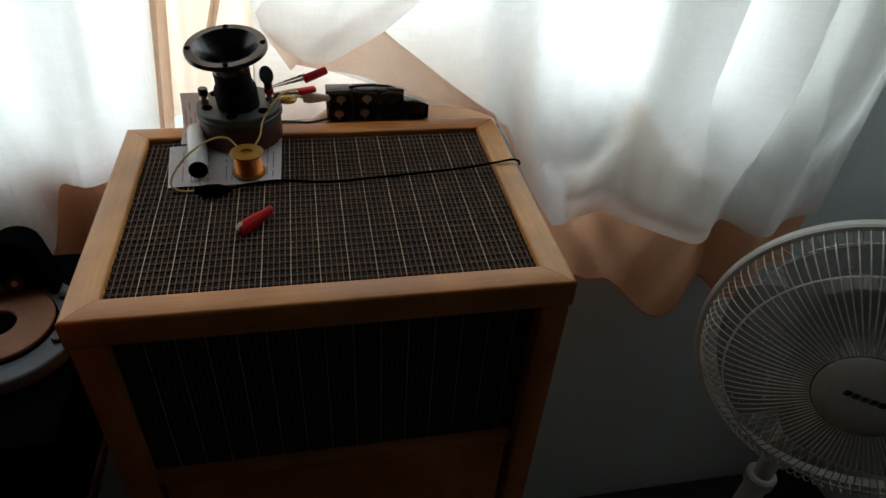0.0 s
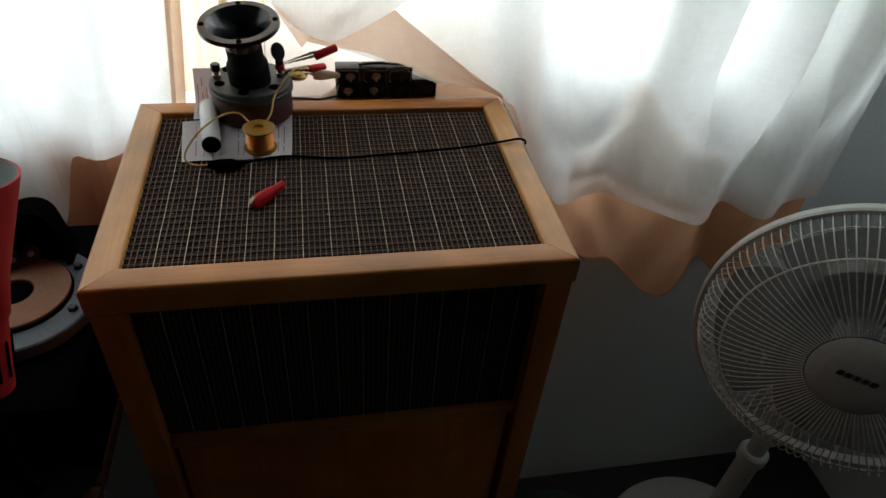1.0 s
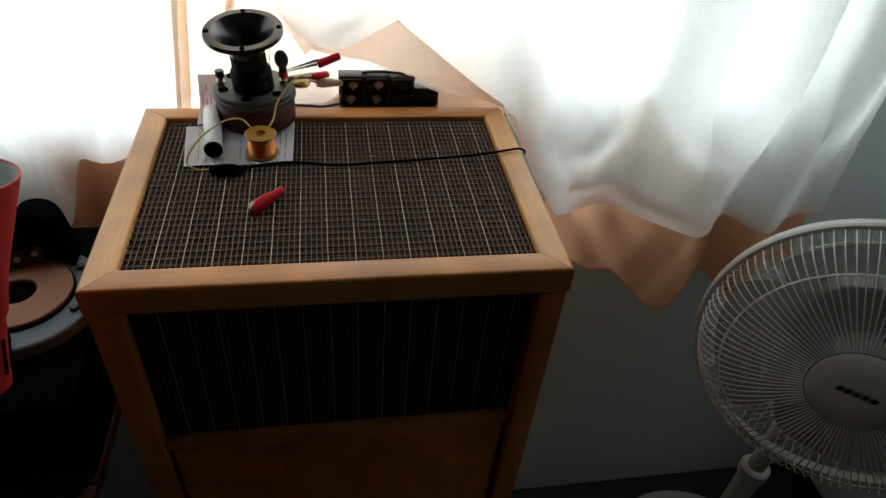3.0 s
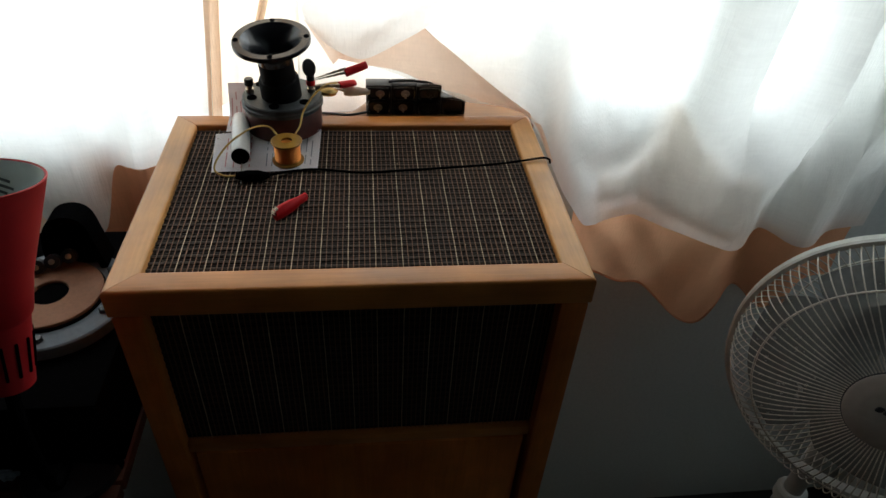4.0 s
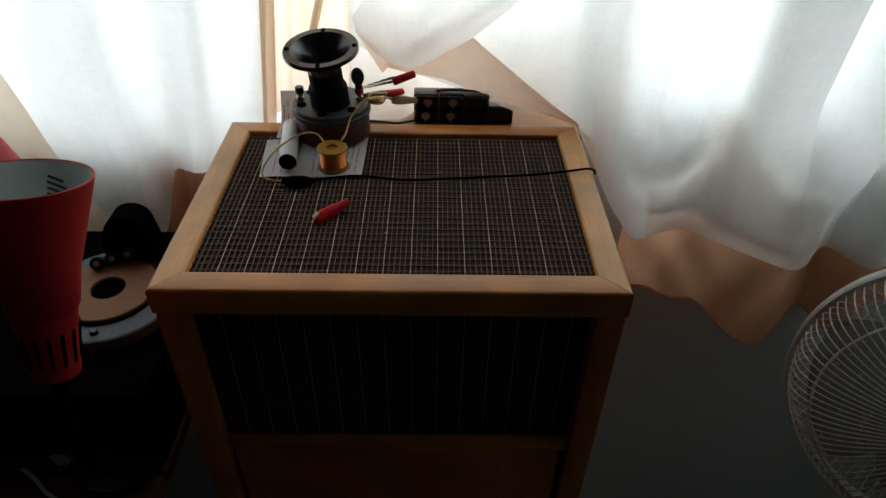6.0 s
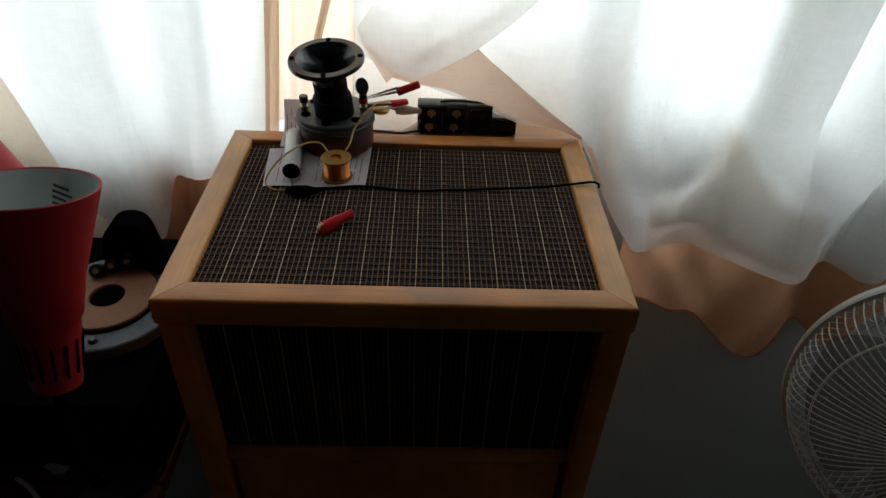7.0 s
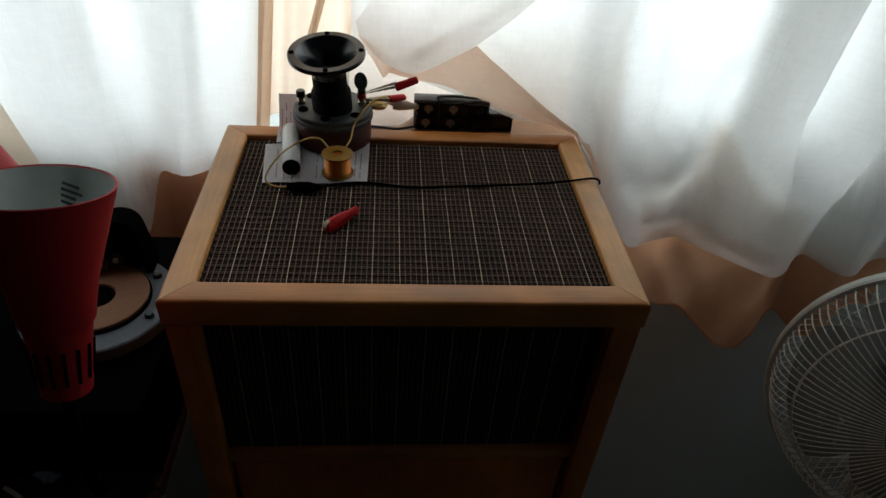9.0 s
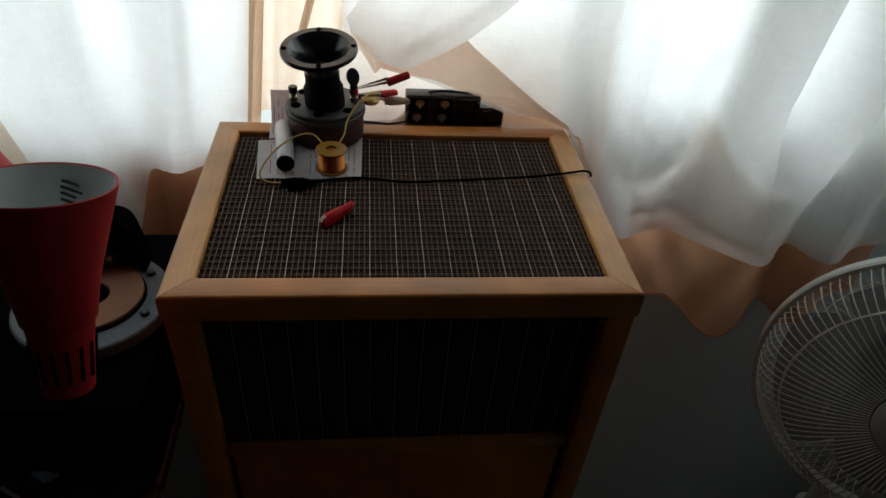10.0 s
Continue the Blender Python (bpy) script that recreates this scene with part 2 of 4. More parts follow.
def lathe(bm, profile, seg=40, m=None, cap=True):
    """Turn a profile of (radius, height) round z."""
    rings = []
    for r, z in profile:
        rings.append([bm.verts.new((r * math.cos(2 * math.pi * i / seg), r * math.sin(2 * math.pi * i / seg), z)) for i in range(seg)])
    for a, b in zip(rings, rings[1:]):
        for i in range(seg):
            j = (i + 1) % seg
            bm.faces.new((a[i], a[j], b[j], b[i]))
    if cap:
        bm.faces.new(rings[0][::-1])
        bm.faces.new(rings[-1])
    if m is not None:
        bmesh.ops.transform(bm, matrix=m, verts=[v for ring in rings for v in ring])
    return bm


def spline(points, n):
    """Catmull-Rom points through the given ones."""
    ps = [Vector(p) for p in points]
    ps = [ps[0] * 2 - ps[1], *ps, ps[-1] * 2 - ps[-2]]
    out = []
    for i in range(1, len(ps) - 2):
        a, b, c, d = ps[i - 1:i + 3]
        for k in range(n):
            t = k / n
            out.append(0.5 * (2 * b + (c - a) * t + (2 * a - 5 * b + 4 * c - d) * t * t + (3 * b - a - 3 * c + d) * t ** 3))
    return [*out, ps[-2]]


def tube(bm, points, radius, seg=8, n=6, radii=None):
    pts = spline(points, n) if n > 1 else [Vector(p) for p in points]
    rings, side = [], None
    for i, p in enumerate(pts):
        d = (pts[min(i + 1, len(pts) - 1)] - pts[max(i - 1, 0)]).normalized()
        if side is None:
            side = d.orthogonal().normalized()
        side = (side - d * side.dot(d)).normalized()
        up = d.cross(side)
        r = radius if radii is None else float(np.interp(i / (len(pts) - 1), np.linspace(0, 1, len(radii)), radii))
        rings.append([bm.verts.new(p + r * (math.cos(2 * math.pi * k / seg) * side + math.sin(2 * math.pi * k / seg) * up)) for k in range(seg)])
    for a, b in zip(rings, rings[1:]):
        for i in range(seg):
            j = (i + 1) % seg
            bm.faces.new((a[i], a[j], b[j], b[i]))
    bm.faces.new(rings[0][::-1])
    bm.faces.new(rings[-1])
    return bm


def axis_pose(p0, p1):
    """A pose at p0 whose z runs to p1."""
    d = Vector(p1) - Vector(p0)
    return Matrix.Translation(p0) @ d.to_track_quat("Z", "Y").to_matrix().to_4x4()


def sheet(bm, f, nu, nv, thick=0.0):
    """A cloth from f(u, v), u and v from 0 to 1."""
    g = [[bm.verts.new(f(i / nu, j / nv)) for j in range(nv + 1)] for i in range(nu + 1)]
    for i in range(nu):
        for j in range(nv):
            bm.faces.new((g[i][j], g[i + 1][j], g[i + 1][j + 1], g[i][j + 1]))
    return bm


def lerp_table(x, table):
    return float(np.interp(x, [a for a, _ in table], [b for _, b in table]))


def smooth_table(x, table, w=0.018):
    """Like lerp_table, with rounded corners."""
    return sum(lerp_table(x + k * w, table) * c for k, c in ((-1.5, 0.15), (-0.75, 0.2), (0, 0.3), (0.75, 0.2), (1.5, 0.15)))


# ---- room ----
def slab(name, lo, hi, mat, label, category):
    return tagged(part(name, box(bmesh.new(), lo, hi), mat, smooth=False), label, category, kind="structure")


RX0, RX1, RY0, CEIL = -1.9, 1.30, -2.6, 2.45
slab("floor", (RX0 - 0.1, RY0 - 0.1, FLOOR_Z - 0.1), (RX1 + 0.1, WALL_Y + 0.2, FLOOR_Z), FLOOR_MAT, "dark worn floor, its deep shade put into the colour", "floor")
slab("ceiling", (RX0 - 0.1, RY0 - 0.1, CEIL), (RX1 + 0.1, WALL_Y + 0.2, CEIL + 0.1), ROOM_DARK, "unseen ceiling, near black to hold back bounce light", "ceiling")
slab("wall_west", (RX0 - 0.1, RY0, FLOOR_Z), (RX0, WALL_Y + 0.2, CEIL), ROOM_DARK, "unseen side wall, near black to hold back bounce light", "wall")
# unseen east wall, pale and close in to bounce light on wall and fan
bm = bmesh.new()
box(bm, (RX1, RY0, FLOOR_Z), (RX1 + 0.1, WALL_Y + 0.2, SIDE_B))
box(bm, (RX1, RY0, SIDE_T), (RX1 + 0.1, WALL_Y + 0.2, CEIL))
box(bm, (RX1, RY0, SIDE_B), (RX1 + 0.1, SIDE_Y0, SIDE_T))
box(bm, (RX1, SIDE_Y1, SIDE_B), (RX1 + 0.1, WALL_Y + 0.2, SIDE_T))
tagged(part("wall_east", bm, WALL_PAINT, smooth=False), "unseen blue-grey side wall, set close to bounce light", "wall", kind="structure")
slab("wall_south", (RX0 - 0.1, RY0 - 0.1, FLOOR_Z), (RX1 + 0.1, RY0, CEIL), ROOM_DARK, "unseen back wall, near black to hold back bounce light", "wall")
bm = bmesh.new()
WT = 0.2
box(bm, (RX0, WALL_Y, FLOOR_Z), (RX1, WALL_Y + WT, WIN_B))
box(bm, (RX0, WALL_Y, WIN_T), (RX1, WALL_Y + WT, CEIL))
box(bm, (RX0, WALL_Y, WIN_B), (WIN_L, WALL_Y + WT, WIN_T))
box(bm, (WIN_R, WALL_Y, WIN_B), (RX1, WALL_Y + WT, WIN_T))
tagged(part("wall_north", bm, WALL_PAINT, smooth=False), "blue-grey painted wall below and beside the window", "wall", kind="structure")
bm = box(bmesh.new(), (-0.05, 0.331, SILL_Z - 0.018), (0.235, 0.437, SILL_Z), 0.003)
box(bm, (-0.05, 0.331, SILL_Z - 0.10), (0.235, 0.343, SILL_Z - 0.0185), 0.002)
tagged(part("sill", bm, SILL_WOOD), "brown wooden ledge behind the cabinet", "window sill", kind="structure")
win = thing("window_1", pose(0, 0, 0), "wide window hidden behind bright curtains", "window", kind="structure")
for name, lo, hi in (("window_frame", (WIN_L, 0.58, WIN_B), (WIN_L + 0.05, 0.63, WIN_T)), ("window_frame", (WIN_R - 0.05, 0.58, WIN_B), (WIN_R, 0.63, WIN_T)),
                     ("window_frame", (WIN_L + 0.05, 0.58, WIN_T - 0.05), (WIN_R - 0.05, 0.63, WIN_T)),
                     ("window_frame", (WIN_L + 0.05, 0.58, WIN_B), (WIN_R - 0.05, 0.63, WIN_B + 0.05))):
    part(name, box(bmesh.new(), lo, hi, 0.004), WHITE_PAINT, win)


glow = bpy.data.materials.new("overcast_sky_glow")
glow.use_nodes = True
em = glow.node_tree.nodes.new("ShaderNodeEmission")
em.inputs["Color"].default_value, em.inputs["Strength"].default_value = (0.93, 0.97, 1.0, 1), 1.7
glow.node_tree.links.new(em.outputs[0], glow.node_tree.nodes["Material Output"].inputs["Surface"])
tagged(part("backdrop", box(bmesh.new(), (-4, 1.6, -2), (4, 1.62, 4)), glow, smooth=False), "bright white overcast sky outside the window", "sky", kind="structure")


# ---- curtains ----
# right curtain: where its folds stand across the window, and how low the white cloth hangs
FOLD_Y = [(0.20, 0.385), (0.27, 0.36), (0.31, 0.30), (0.367, 0.298), (0.455, 0.325), (0.543, 0.320), (0.60, 0.323), (0.63, 0.35), (0.669, 0.405), (0.70, 0.375), (0.735, 0.340), (0.77, 0.365), (0.80, 0.40), (0.90, 0.415)]
# the same folds higher up, at the height of the ledge and above
HIGH_Y = [(0.10, 0.390), (0.232, 0.386), (0.246, 0.362), (0.268, 0.372), (0.284, 0.404), (0.33, 0.398), (0.392, 0.404), (0.455, 0.410), (0.472, 0.392), (0.498, 0.352), (0.522, 0.340),
          (0.534, 0.352), (0.560, 0.398), (0.585, 0.412), (0.618, 0.410), (0.634, 0.380), (0.655, 0.352), (0.685, 0.348), (0.705, 0.372), (0.725, 0.404), (0.765, 0.408), (0.785, 0.380),
          (0.81, 0.360), (0.835, 0.375), (0.86, 0.405), (0.90, 0.41)]
# the lower edge of the white cloth, lifted on to the cabinet's back corner: x, y, z
EDGE = [(-0.07, 0.385, 1.215), (0.0, 0.385, 1.178), (0.06, 0.383, 1.158), (0.10, 0.368, 1.150), (0.143, 0.347, 1.139), (0.196, 0.343, 1.136), (0.220, 0.330, 1.1345),
        (0.229, 0.285, 1.130), (0.238, 0.247, 1.108), (0.262, 0.246, 1.062), (0.308, 0.264, 0.992), (0.352, 0.288, 0.980), (0.402, 0.310, 0.974), (0.459, 0.326, 0.943),
        (0.518, 0.322, 0.919), (0.588, 0.322, 0.890), (0.625, 0.345, 0.884), (0.67, 0.405, 0.889), (0.718, 0.355, 0.872), (0.80, 0.40, 0.870), (0.90, 0.415, 0.870)]
HEM_Z = [(0.20, 0.875), (0.367, 0.863), (0.455, 0.822), (0.535, 0.742), (0.562, 0.722), (0.590, 0.720), (0.612, 0.742), (0.650, 0.758), (0.680, 0.752), (0.719, 0.718), (0.80, 0.745), (0.90, 0.75)]
SWAG = [Vector(p) for p in ((0.307, 1.071), (0.336, 1.048), (0.371, 1.040), (0.410, 1.052), (0.434, 1.076), (0.446, 1.12), (0.450, 1.19))]


def swag(x, z):
    """A hanging fold in the shape of a U: how far it stands out towards the room."""
    p, d = Vector((x, z)), 9.0
    for q, r in zip(SWAG, SWAG[1:]):
        t = max(0, min(1, (p - q).dot(r - q) / (r - q).length_squared))
        d = min(d, (p - q - (r - q) * t).length)
    return 0.010 * math.exp(-(d / 0.017) ** 2) - 0.010 * math.exp(-((x - 0.375) ** 2 + (z - 1.105) ** 2) / 0.0022)


LOW = [(x, z) for x, y, z in EDGE]
NEAR_Y = [(x, y) for x, y, z in EDGE]


PANEL_TOP = [(-0.07, 1.30), (0.0, 1.255), (0.08, 1.29), (0.15, 1.33), (0.29, 1.45), (0.31, 2.2)]


def soft(a, b, x):
    t = max(0.0, min(1.0, (x - a) / (b - a)))
    return t * t * (3 - 2 * t)


def crumple(x, z, seed=0.0):
    """Small soft wrinkles in hanging cloth."""
    return noise.noise(Vector((x * 26 + seed, z * 9, seed))) + 0.5 * noise.noise(Vector((x * 60, z * 34 + seed, 3.0)))


def panel_y(x, z):
    """How far from the room's origin the right panel hangs at x and z."""
    low = smooth_table(x, LOW, 0.006)
    k = soft(0.93, 1.16, z)
    lean = 0.10 * (z - 1.12) * soft(0.40, 0.50, x) * (1 - soft(0.54, 0.60, x))
    y = smooth_table(x, FOLD_Y) * (1 - k) + smooth_table(x - lean, HIGH_Y, 0.008) * k
    if x < 0.41:
        near = math.exp(-(z - low) / 0.09) * min(1, (0.41 - x) / 0.08)
        y = y * (1 - near) + smooth_table(x, NEAR_Y, 0.006) * near
    return y - swag(x, z)


def right_white(u, v):
    x = -0.07 + u * 0.955
    low = smooth_table(x, LOW, 0.006)
    z = low + (lerp_table(x, PANEL_TOP) - low) * v ** 1.4
    y = panel_y(x, z) + 0.0035 * crumple(x, z) * soft(0.0, 0.06, z - low)
    roll = 0.016 * soft(0.03, 0.15, z - low) * math.sin(2 * math.pi * x / 0.105 + 0.8 * math.sin(3 * z)) * soft(0.46, 0.56, x) * (1 - soft(0.76, 0.84, x))
    return Vector((x + roll, min(y, 0.440), z))


def back_fold(x0, x1, lean, z0, z1, ahead=0.0):
    """Cloth doubled over behind the panel, added to dim the light in stripes: one gathered pleat from z0 to z1."""
    def f(u, v):
        z = z0 + (z1 - z0) * v
        taper = soft(0, 0.35, v)
        mid, half = (x0 + x1) / 2, (x1 - x0) / 2 * (0.35 + 0.65 * taper)
        x = mid + (2 * u - 1) * half + lean * (z - 1.15) + 0.004 * math.sin(17 * z)
        return Vector((x, 0.428 - ahead + 0.008 * math.sin(math.pi * u) + 0.002 * math.sin(31 * z), z))
    return f


# the upper edge of an added second layer, whose shade shows through the white cloth as a hanging loop
LOOP_TOP = [(0.30, 1.085), (0.318, 1.060), (0.340, 1.047), (0.371, 1.042), (0.405, 1.050), (0.430, 1.075), (0.444, 1.115), (0.456, 1.128), (0.475, 1.110), (0.510, 1.060), (0.56, 1.02), (0.64, 1.0)]


def loop_shade_layer(u, v):
    x = 0.33 + 0.29 * u
    low = smooth_table(x, LOW, 0.006) + 0.03
    z = low + (max(low + 0.02, smooth_table(x, LOOP_TOP, 0.006)) - low) * v
    return Vector((x, min(panel_y(x, z) + 0.011, 0.441), z))


def right_lining(u, v):
    x = 0.312 + u * 0.568
    low, white = smooth_table(x, HEM_Z, 0.008), smooth_table(x, LOW, 0.006)
    z = low + (white + 0.022 - low) * v + 0.002 * math.sin(40 * x) * (1 - v)
    y = smooth_table(x, FOLD_Y) + 0.010 + 0.008 * v + 0.004 * math.sin(90 * x + 60 * z) * max(0, min(1, (0.52 - x) / 0.1)) + 0.004 * math.sin(46 * x - 25 * z)
    k = soft(white - 0.005, white + 0.035, z)
    return Vector((x, min(y * (1 - k) + (panel_y(x, z) + 0.013) * k, 0.444), z))


def flap(u, v):
    """The front fold of the lifted corner, a soft pouch with a rounded lower edge."""
    edge = [(-0.066, 1.268), (-0.062, 1.242), (-0.045, 1.220), (-0.025, 1.203), (0.007, 1.195), (0.052, 1.219), (0.092, 1.243), (0.148, 1.290), (0.30, 1.44)]
    x = -0.064 + 0.364 * u
    low = smooth_table(x, edge, 0.008) if u > 0.03 else lerp_table(x, edge)
    z = low + (1.75 - low) * v ** 1.5
    d = z - low
    y = 0.372 - 0.040 * math.exp(-d * 7) * math.sin(math.pi * min(1, u * 0.9 + 0.2)) + 0.012 * math.exp(-d * 70)
    y += 0.0035 * crumple(x, z, 4.0) + 0.003 * math.exp(-(((z - 1.235) - 0.55 * (x - 0.01)) / 0.012) ** 2) * soft(0.0, 0.2, u)
    return Vector((x + 0.55 * min(d, 0.09) * (1 - u) ** 6 + 0.10 * min(d, 0.35) * (1 - u), y, z))


TURN_LOW = [(-0.024, 0.376, 1.186), (0.007, 0.374, 1.178), (0.054, 0.370, 1.172), (0.092, 0.364, 1.158), (0.148, 0.355, 1.138), (0.196, 0.343, 1.1345), (0.220, 0.325, 1.133), (0.2285, 0.287, 1.131), (0.238, 0.248, 1.107)]
TURN_TOP = [(-0.024, 0.374, 1.200), (0.020, 0.370, 1.216), (0.071, 0.363, 1.236), (0.108, 0.352, 1.214), (0.154, 0.342, 1.181), (0.196, 0.332, 1.152), (0.226, 0.313, 1.1375), (0.2335, 0.284, 1.134), (0.2420, 0.246, 1.109)]
low_line, top_line = spline(TURN_LOW, 8), spline(TURN_TOP, 8)


def along(line, u):
    i = min(int(u * (len(line) - 1)), len(line) - 2)
    return line[i].lerp(line[i + 1], u * (len(line) - 1) - i)


def turned(u, v):
    """The cloth turned over at the lifted edge: bellied out, rolling back at its upper side."""
    a, b = along(low_line, u), along(top_line, u)
    w = min(1, v / 0.82)
    p = a.lerp(b, w)
    p.y -= 0.010 * math.sin(math.pi * w) * min(1, 3 * (1 - u)) + 0.0015 * math.sin(60 * p.x + 30 * p.z)
    back = max(0, (v - 0.82) / 0.18)
    p.y += 0.024 * back ** 1.3 * (1 - 0.75 * soft(0.6, 1, u))
    p.z -= 0.006 * back
    return p


def lining_corner(u, v):
    a = Vector((-0.062, 0.362, 1.240)).lerp(Vector((-0.030, 0.366, 1.182)), v)
    b = Vector((-0.030, 0.360, 1.232)).lerp(Vector((-0.018, 0.366, 1.196)), v)
    p = a.lerp(b, u)
    p.y -= 0.004 * math.sin(math.pi * u)
    return p


rc = thing("right_curtain", pose(0, 0, 0), "sheer white curtain lifted over the cabinet corner, peach lining below", "curtain")
part("panel", sheet(bmesh.new(), right_white, 300, 150), CURTAIN, rc)
part("lining", sheet(bmesh.new(), right_lining, 110, 30), LINING, rc, "longer peach-coloured lining")
part("rolled_hem", tube(bmesh.new(), [right_lining(k / 40, 0) - Vector((0, 0.001, 0)) for k in range(41)], 0.0016, 6, 2), LINING, rc, "thin rolled peach hem")
part("flap", sheet(bmesh.new(), flap, 80, 60), FLAP, rc, "loose turned-up corner")
part("hem", sheet(bmesh.new(), turned, 90, 24), TURNED, rc, "peach-tinted edge turned over")
part("lining_corner", sheet(bmesh.new(), lining_corner, 8, 12), TURNED, rc, "small peach lining corner")
part("loop_shade_layer", sheet(bmesh.new(), loop_shade_layer, 60, 14), BAND, rc, "added layer that makes the shadow line of the hanging loop")
# added hidden layers: they darken the folds and the curtain's right end
for x0, x1, lean, z0, layers in ((0.236, 0.276, 0.0, 1.10, 2), (0.462, 0.560, 0.10, 1.00, 2), (0.640, 0.705, 0.02, 1.02, 1), (0.770, 0.838, 0.02, 1.00, 1), (0.605, 0.868, 0.02, 1.03, 1)):
    bm = sheet(bmesh.new(), back_fold(x0, x1, lean, z0, 2.15, 0.014 if x1 - x0 > 0.2 else 0.0), 24, 40)
    if layers == 2:
        sheet(bm, back_fold(x0 + 0.004, x1 - 0.006, lean, z0 + 0.02, 2.15, 0.010), 12, 40)
    part("dimming_pleat", bm, CURTAIN, rc)

LEFT_FOLD = [(-0.62, 0.41), (-0.56, 0.425), (-0.50, 0.395), (-0.44, 0.415), (-0.40, 0.385), (-0.345, 0.42), (-0.31, 0.375), (-0.26, 0.415), (-0.18, 0.395)]

LEFT_HIGH = [(-0.62, 0.40), (-0.56, 0.405), (-0.50, 0.395), (-0.455, 0.372), (-0.425, 0.365), (-0.405, 0.395), (-0.34, 0.405), (-0.315, 0.372), (-0.295, 0.362), (-0.272, 0.392), (-0.22, 0.400), (-0.18, 0.395)]


def left_white(u, v):
    x = -0.62 + u * 0.424
    low = smooth_table(x, [(-0.64, 0.91), (-0.378, 0.893), (-0.362, 0.95), (-0.345, 1.012), (-0.18, 1.02)], 0.006)
    z = low + (2.2 - low) * v ** 1.3
    k = soft(0.95, 1.2, z)
    y = smooth_table(x, LEFT_FOLD) * (1 - k) + smooth_table(x, LEFT_HIGH, 0.010) * k + 0.003 * crumple(x, z, 7.0)
    roll = 0.012 * k * math.sin(2 * math.pi * x / 0.115 + 0.6 * math.sin(4 * z)) * soft(0.0, 0.06, -0.22 - x)
    return Vector((x + roll + 0.12 * (z - 1.1) * soft(-0.45, -0.2, x), min(y, 0.435), z))


def left_lining(u, v):
    x = -0.40 + u * 0.20
    z = 0.85 + 0.185 * v
    return Vector((x, min(0.444, smooth_table(x, LEFT_FOLD) + 0.024), z))


def left_edge(u, v):
    z = 1.0 + 1.2 * v
    return Vector((-0.2015 + u * 0.0165 + 0.12 * (z - 1.1), 0.392 + 0.012 * u + 0.003 * math.sin(18 * z), z))


def middle_lining(u, v):
    x = -0.205 + u * 0.120 + 0.10 * (1.1 * v)
    z = 1.10 + 1.1 * v
    return Vector((x + 0.01 * v, 0.43 - 0.018 * math.sin(7 * u + 2.2 * v) - 0.008 * math.sin(19 * u + 3 * v), z))


def middle_fold(u, v):
    """A narrow turned fold of the lining that runs up behind the horn."""
    z = 1.19 + 0.95 * v
    return Vector((-0.136 + 0.30 * (z - 1.19) + u * 0.011, 0.406 - 0.014 * math.sin(math.pi * u), z))


lc = thing("left_curtain", pose(0, 0, 0), "sheer white curtain with peach lining, hanging before the window", "curtain")
part("panel", sheet(bmesh.new(), left_white, 160, 60), CURTAIN, lc)
part("lining", sheet(bmesh.new(), left_lining, 60, 12), LINING, lc, "longer peach-coloured lining")
part("hem", sheet(bmesh.new(), left_edge, 8, 40), SIDE_HEM, lc, "doubled tan side hem")
# hidden layers again, for the greyer stripes on the left
for x0, x1, lean in ((-0.468, -0.418, 0.0), (-0.325, -0.283, 0.05)):
    part("dimming_pleat", sheet(bmesh.new(), back_fold(x0, x1, lean, 1.0, 2.15), 12, 40), CURTAIN, lc)


def inner_white(u, v):
    x = -0.075 + u * 0.335
    z = SILL_Z + 0.0015 + 0.12 * v
    reach = 0.072 * (1 - soft(-0.01, 0.02, x)) + 0.040 * soft(-0.01, 0.02, x)
    return Vector((x, 0.434 - reach * (1 - v) ** 1.5 - 0.006 * math.sin(23 * x + 8 * z), z))


mc = thing("inner_curtain", pose(0, 0, 0), "peach-tinted inner curtain cloth behind the horn", "curtain")
part("panel", sheet(bmesh.new(), middle_lining, 60, 30), HEM, mc)
part("fold", sheet(bmesh.new(), middle_fold, 10, 30), HEM, mc)
part("lower_panel", sheet(bmesh.new(), inner_white, 50, 10), BAND, mc)


def far_left(u, v):
    z = 0.86 + 1.3 * v
    right = -0.455 - 0.47 * (z - 0.98)
    x = -1.05 + u * (right + 1.05)
    return Vector((x, 0.375 + 0.022 * math.sin(34 * x + 1.5 * z), z))


fc = thing("tied_curtain", pose(0, 0, 0), "peach-shaded gathered curtain pulled to the side", "curtain")
part("panel", sheet(bmesh.new(), far_left, 90, 30), HEM, fc)


# ---- loudspeaker cabinet ----
TOP, HW, DEPTH = 1.13, 0.224, 0.328
FRAME_W, LID_H = 0.0285, 0.031
cab = thing("speaker_cabinet", pose(0, DEPTH / 2, FLOOR_Z), "tall honey-coloured wooden speaker cabinet with woven grille top", "speaker cabinet")
inv = cab.matrix_world.inverted()


def cpart(name, bm, mat, label="", parent=None, smooth=True):
    ob = part(name, bm, mat, parent or cab, label, smooth)
    if parent is None:
        ob.matrix_parent_inverse = inv
    return ob


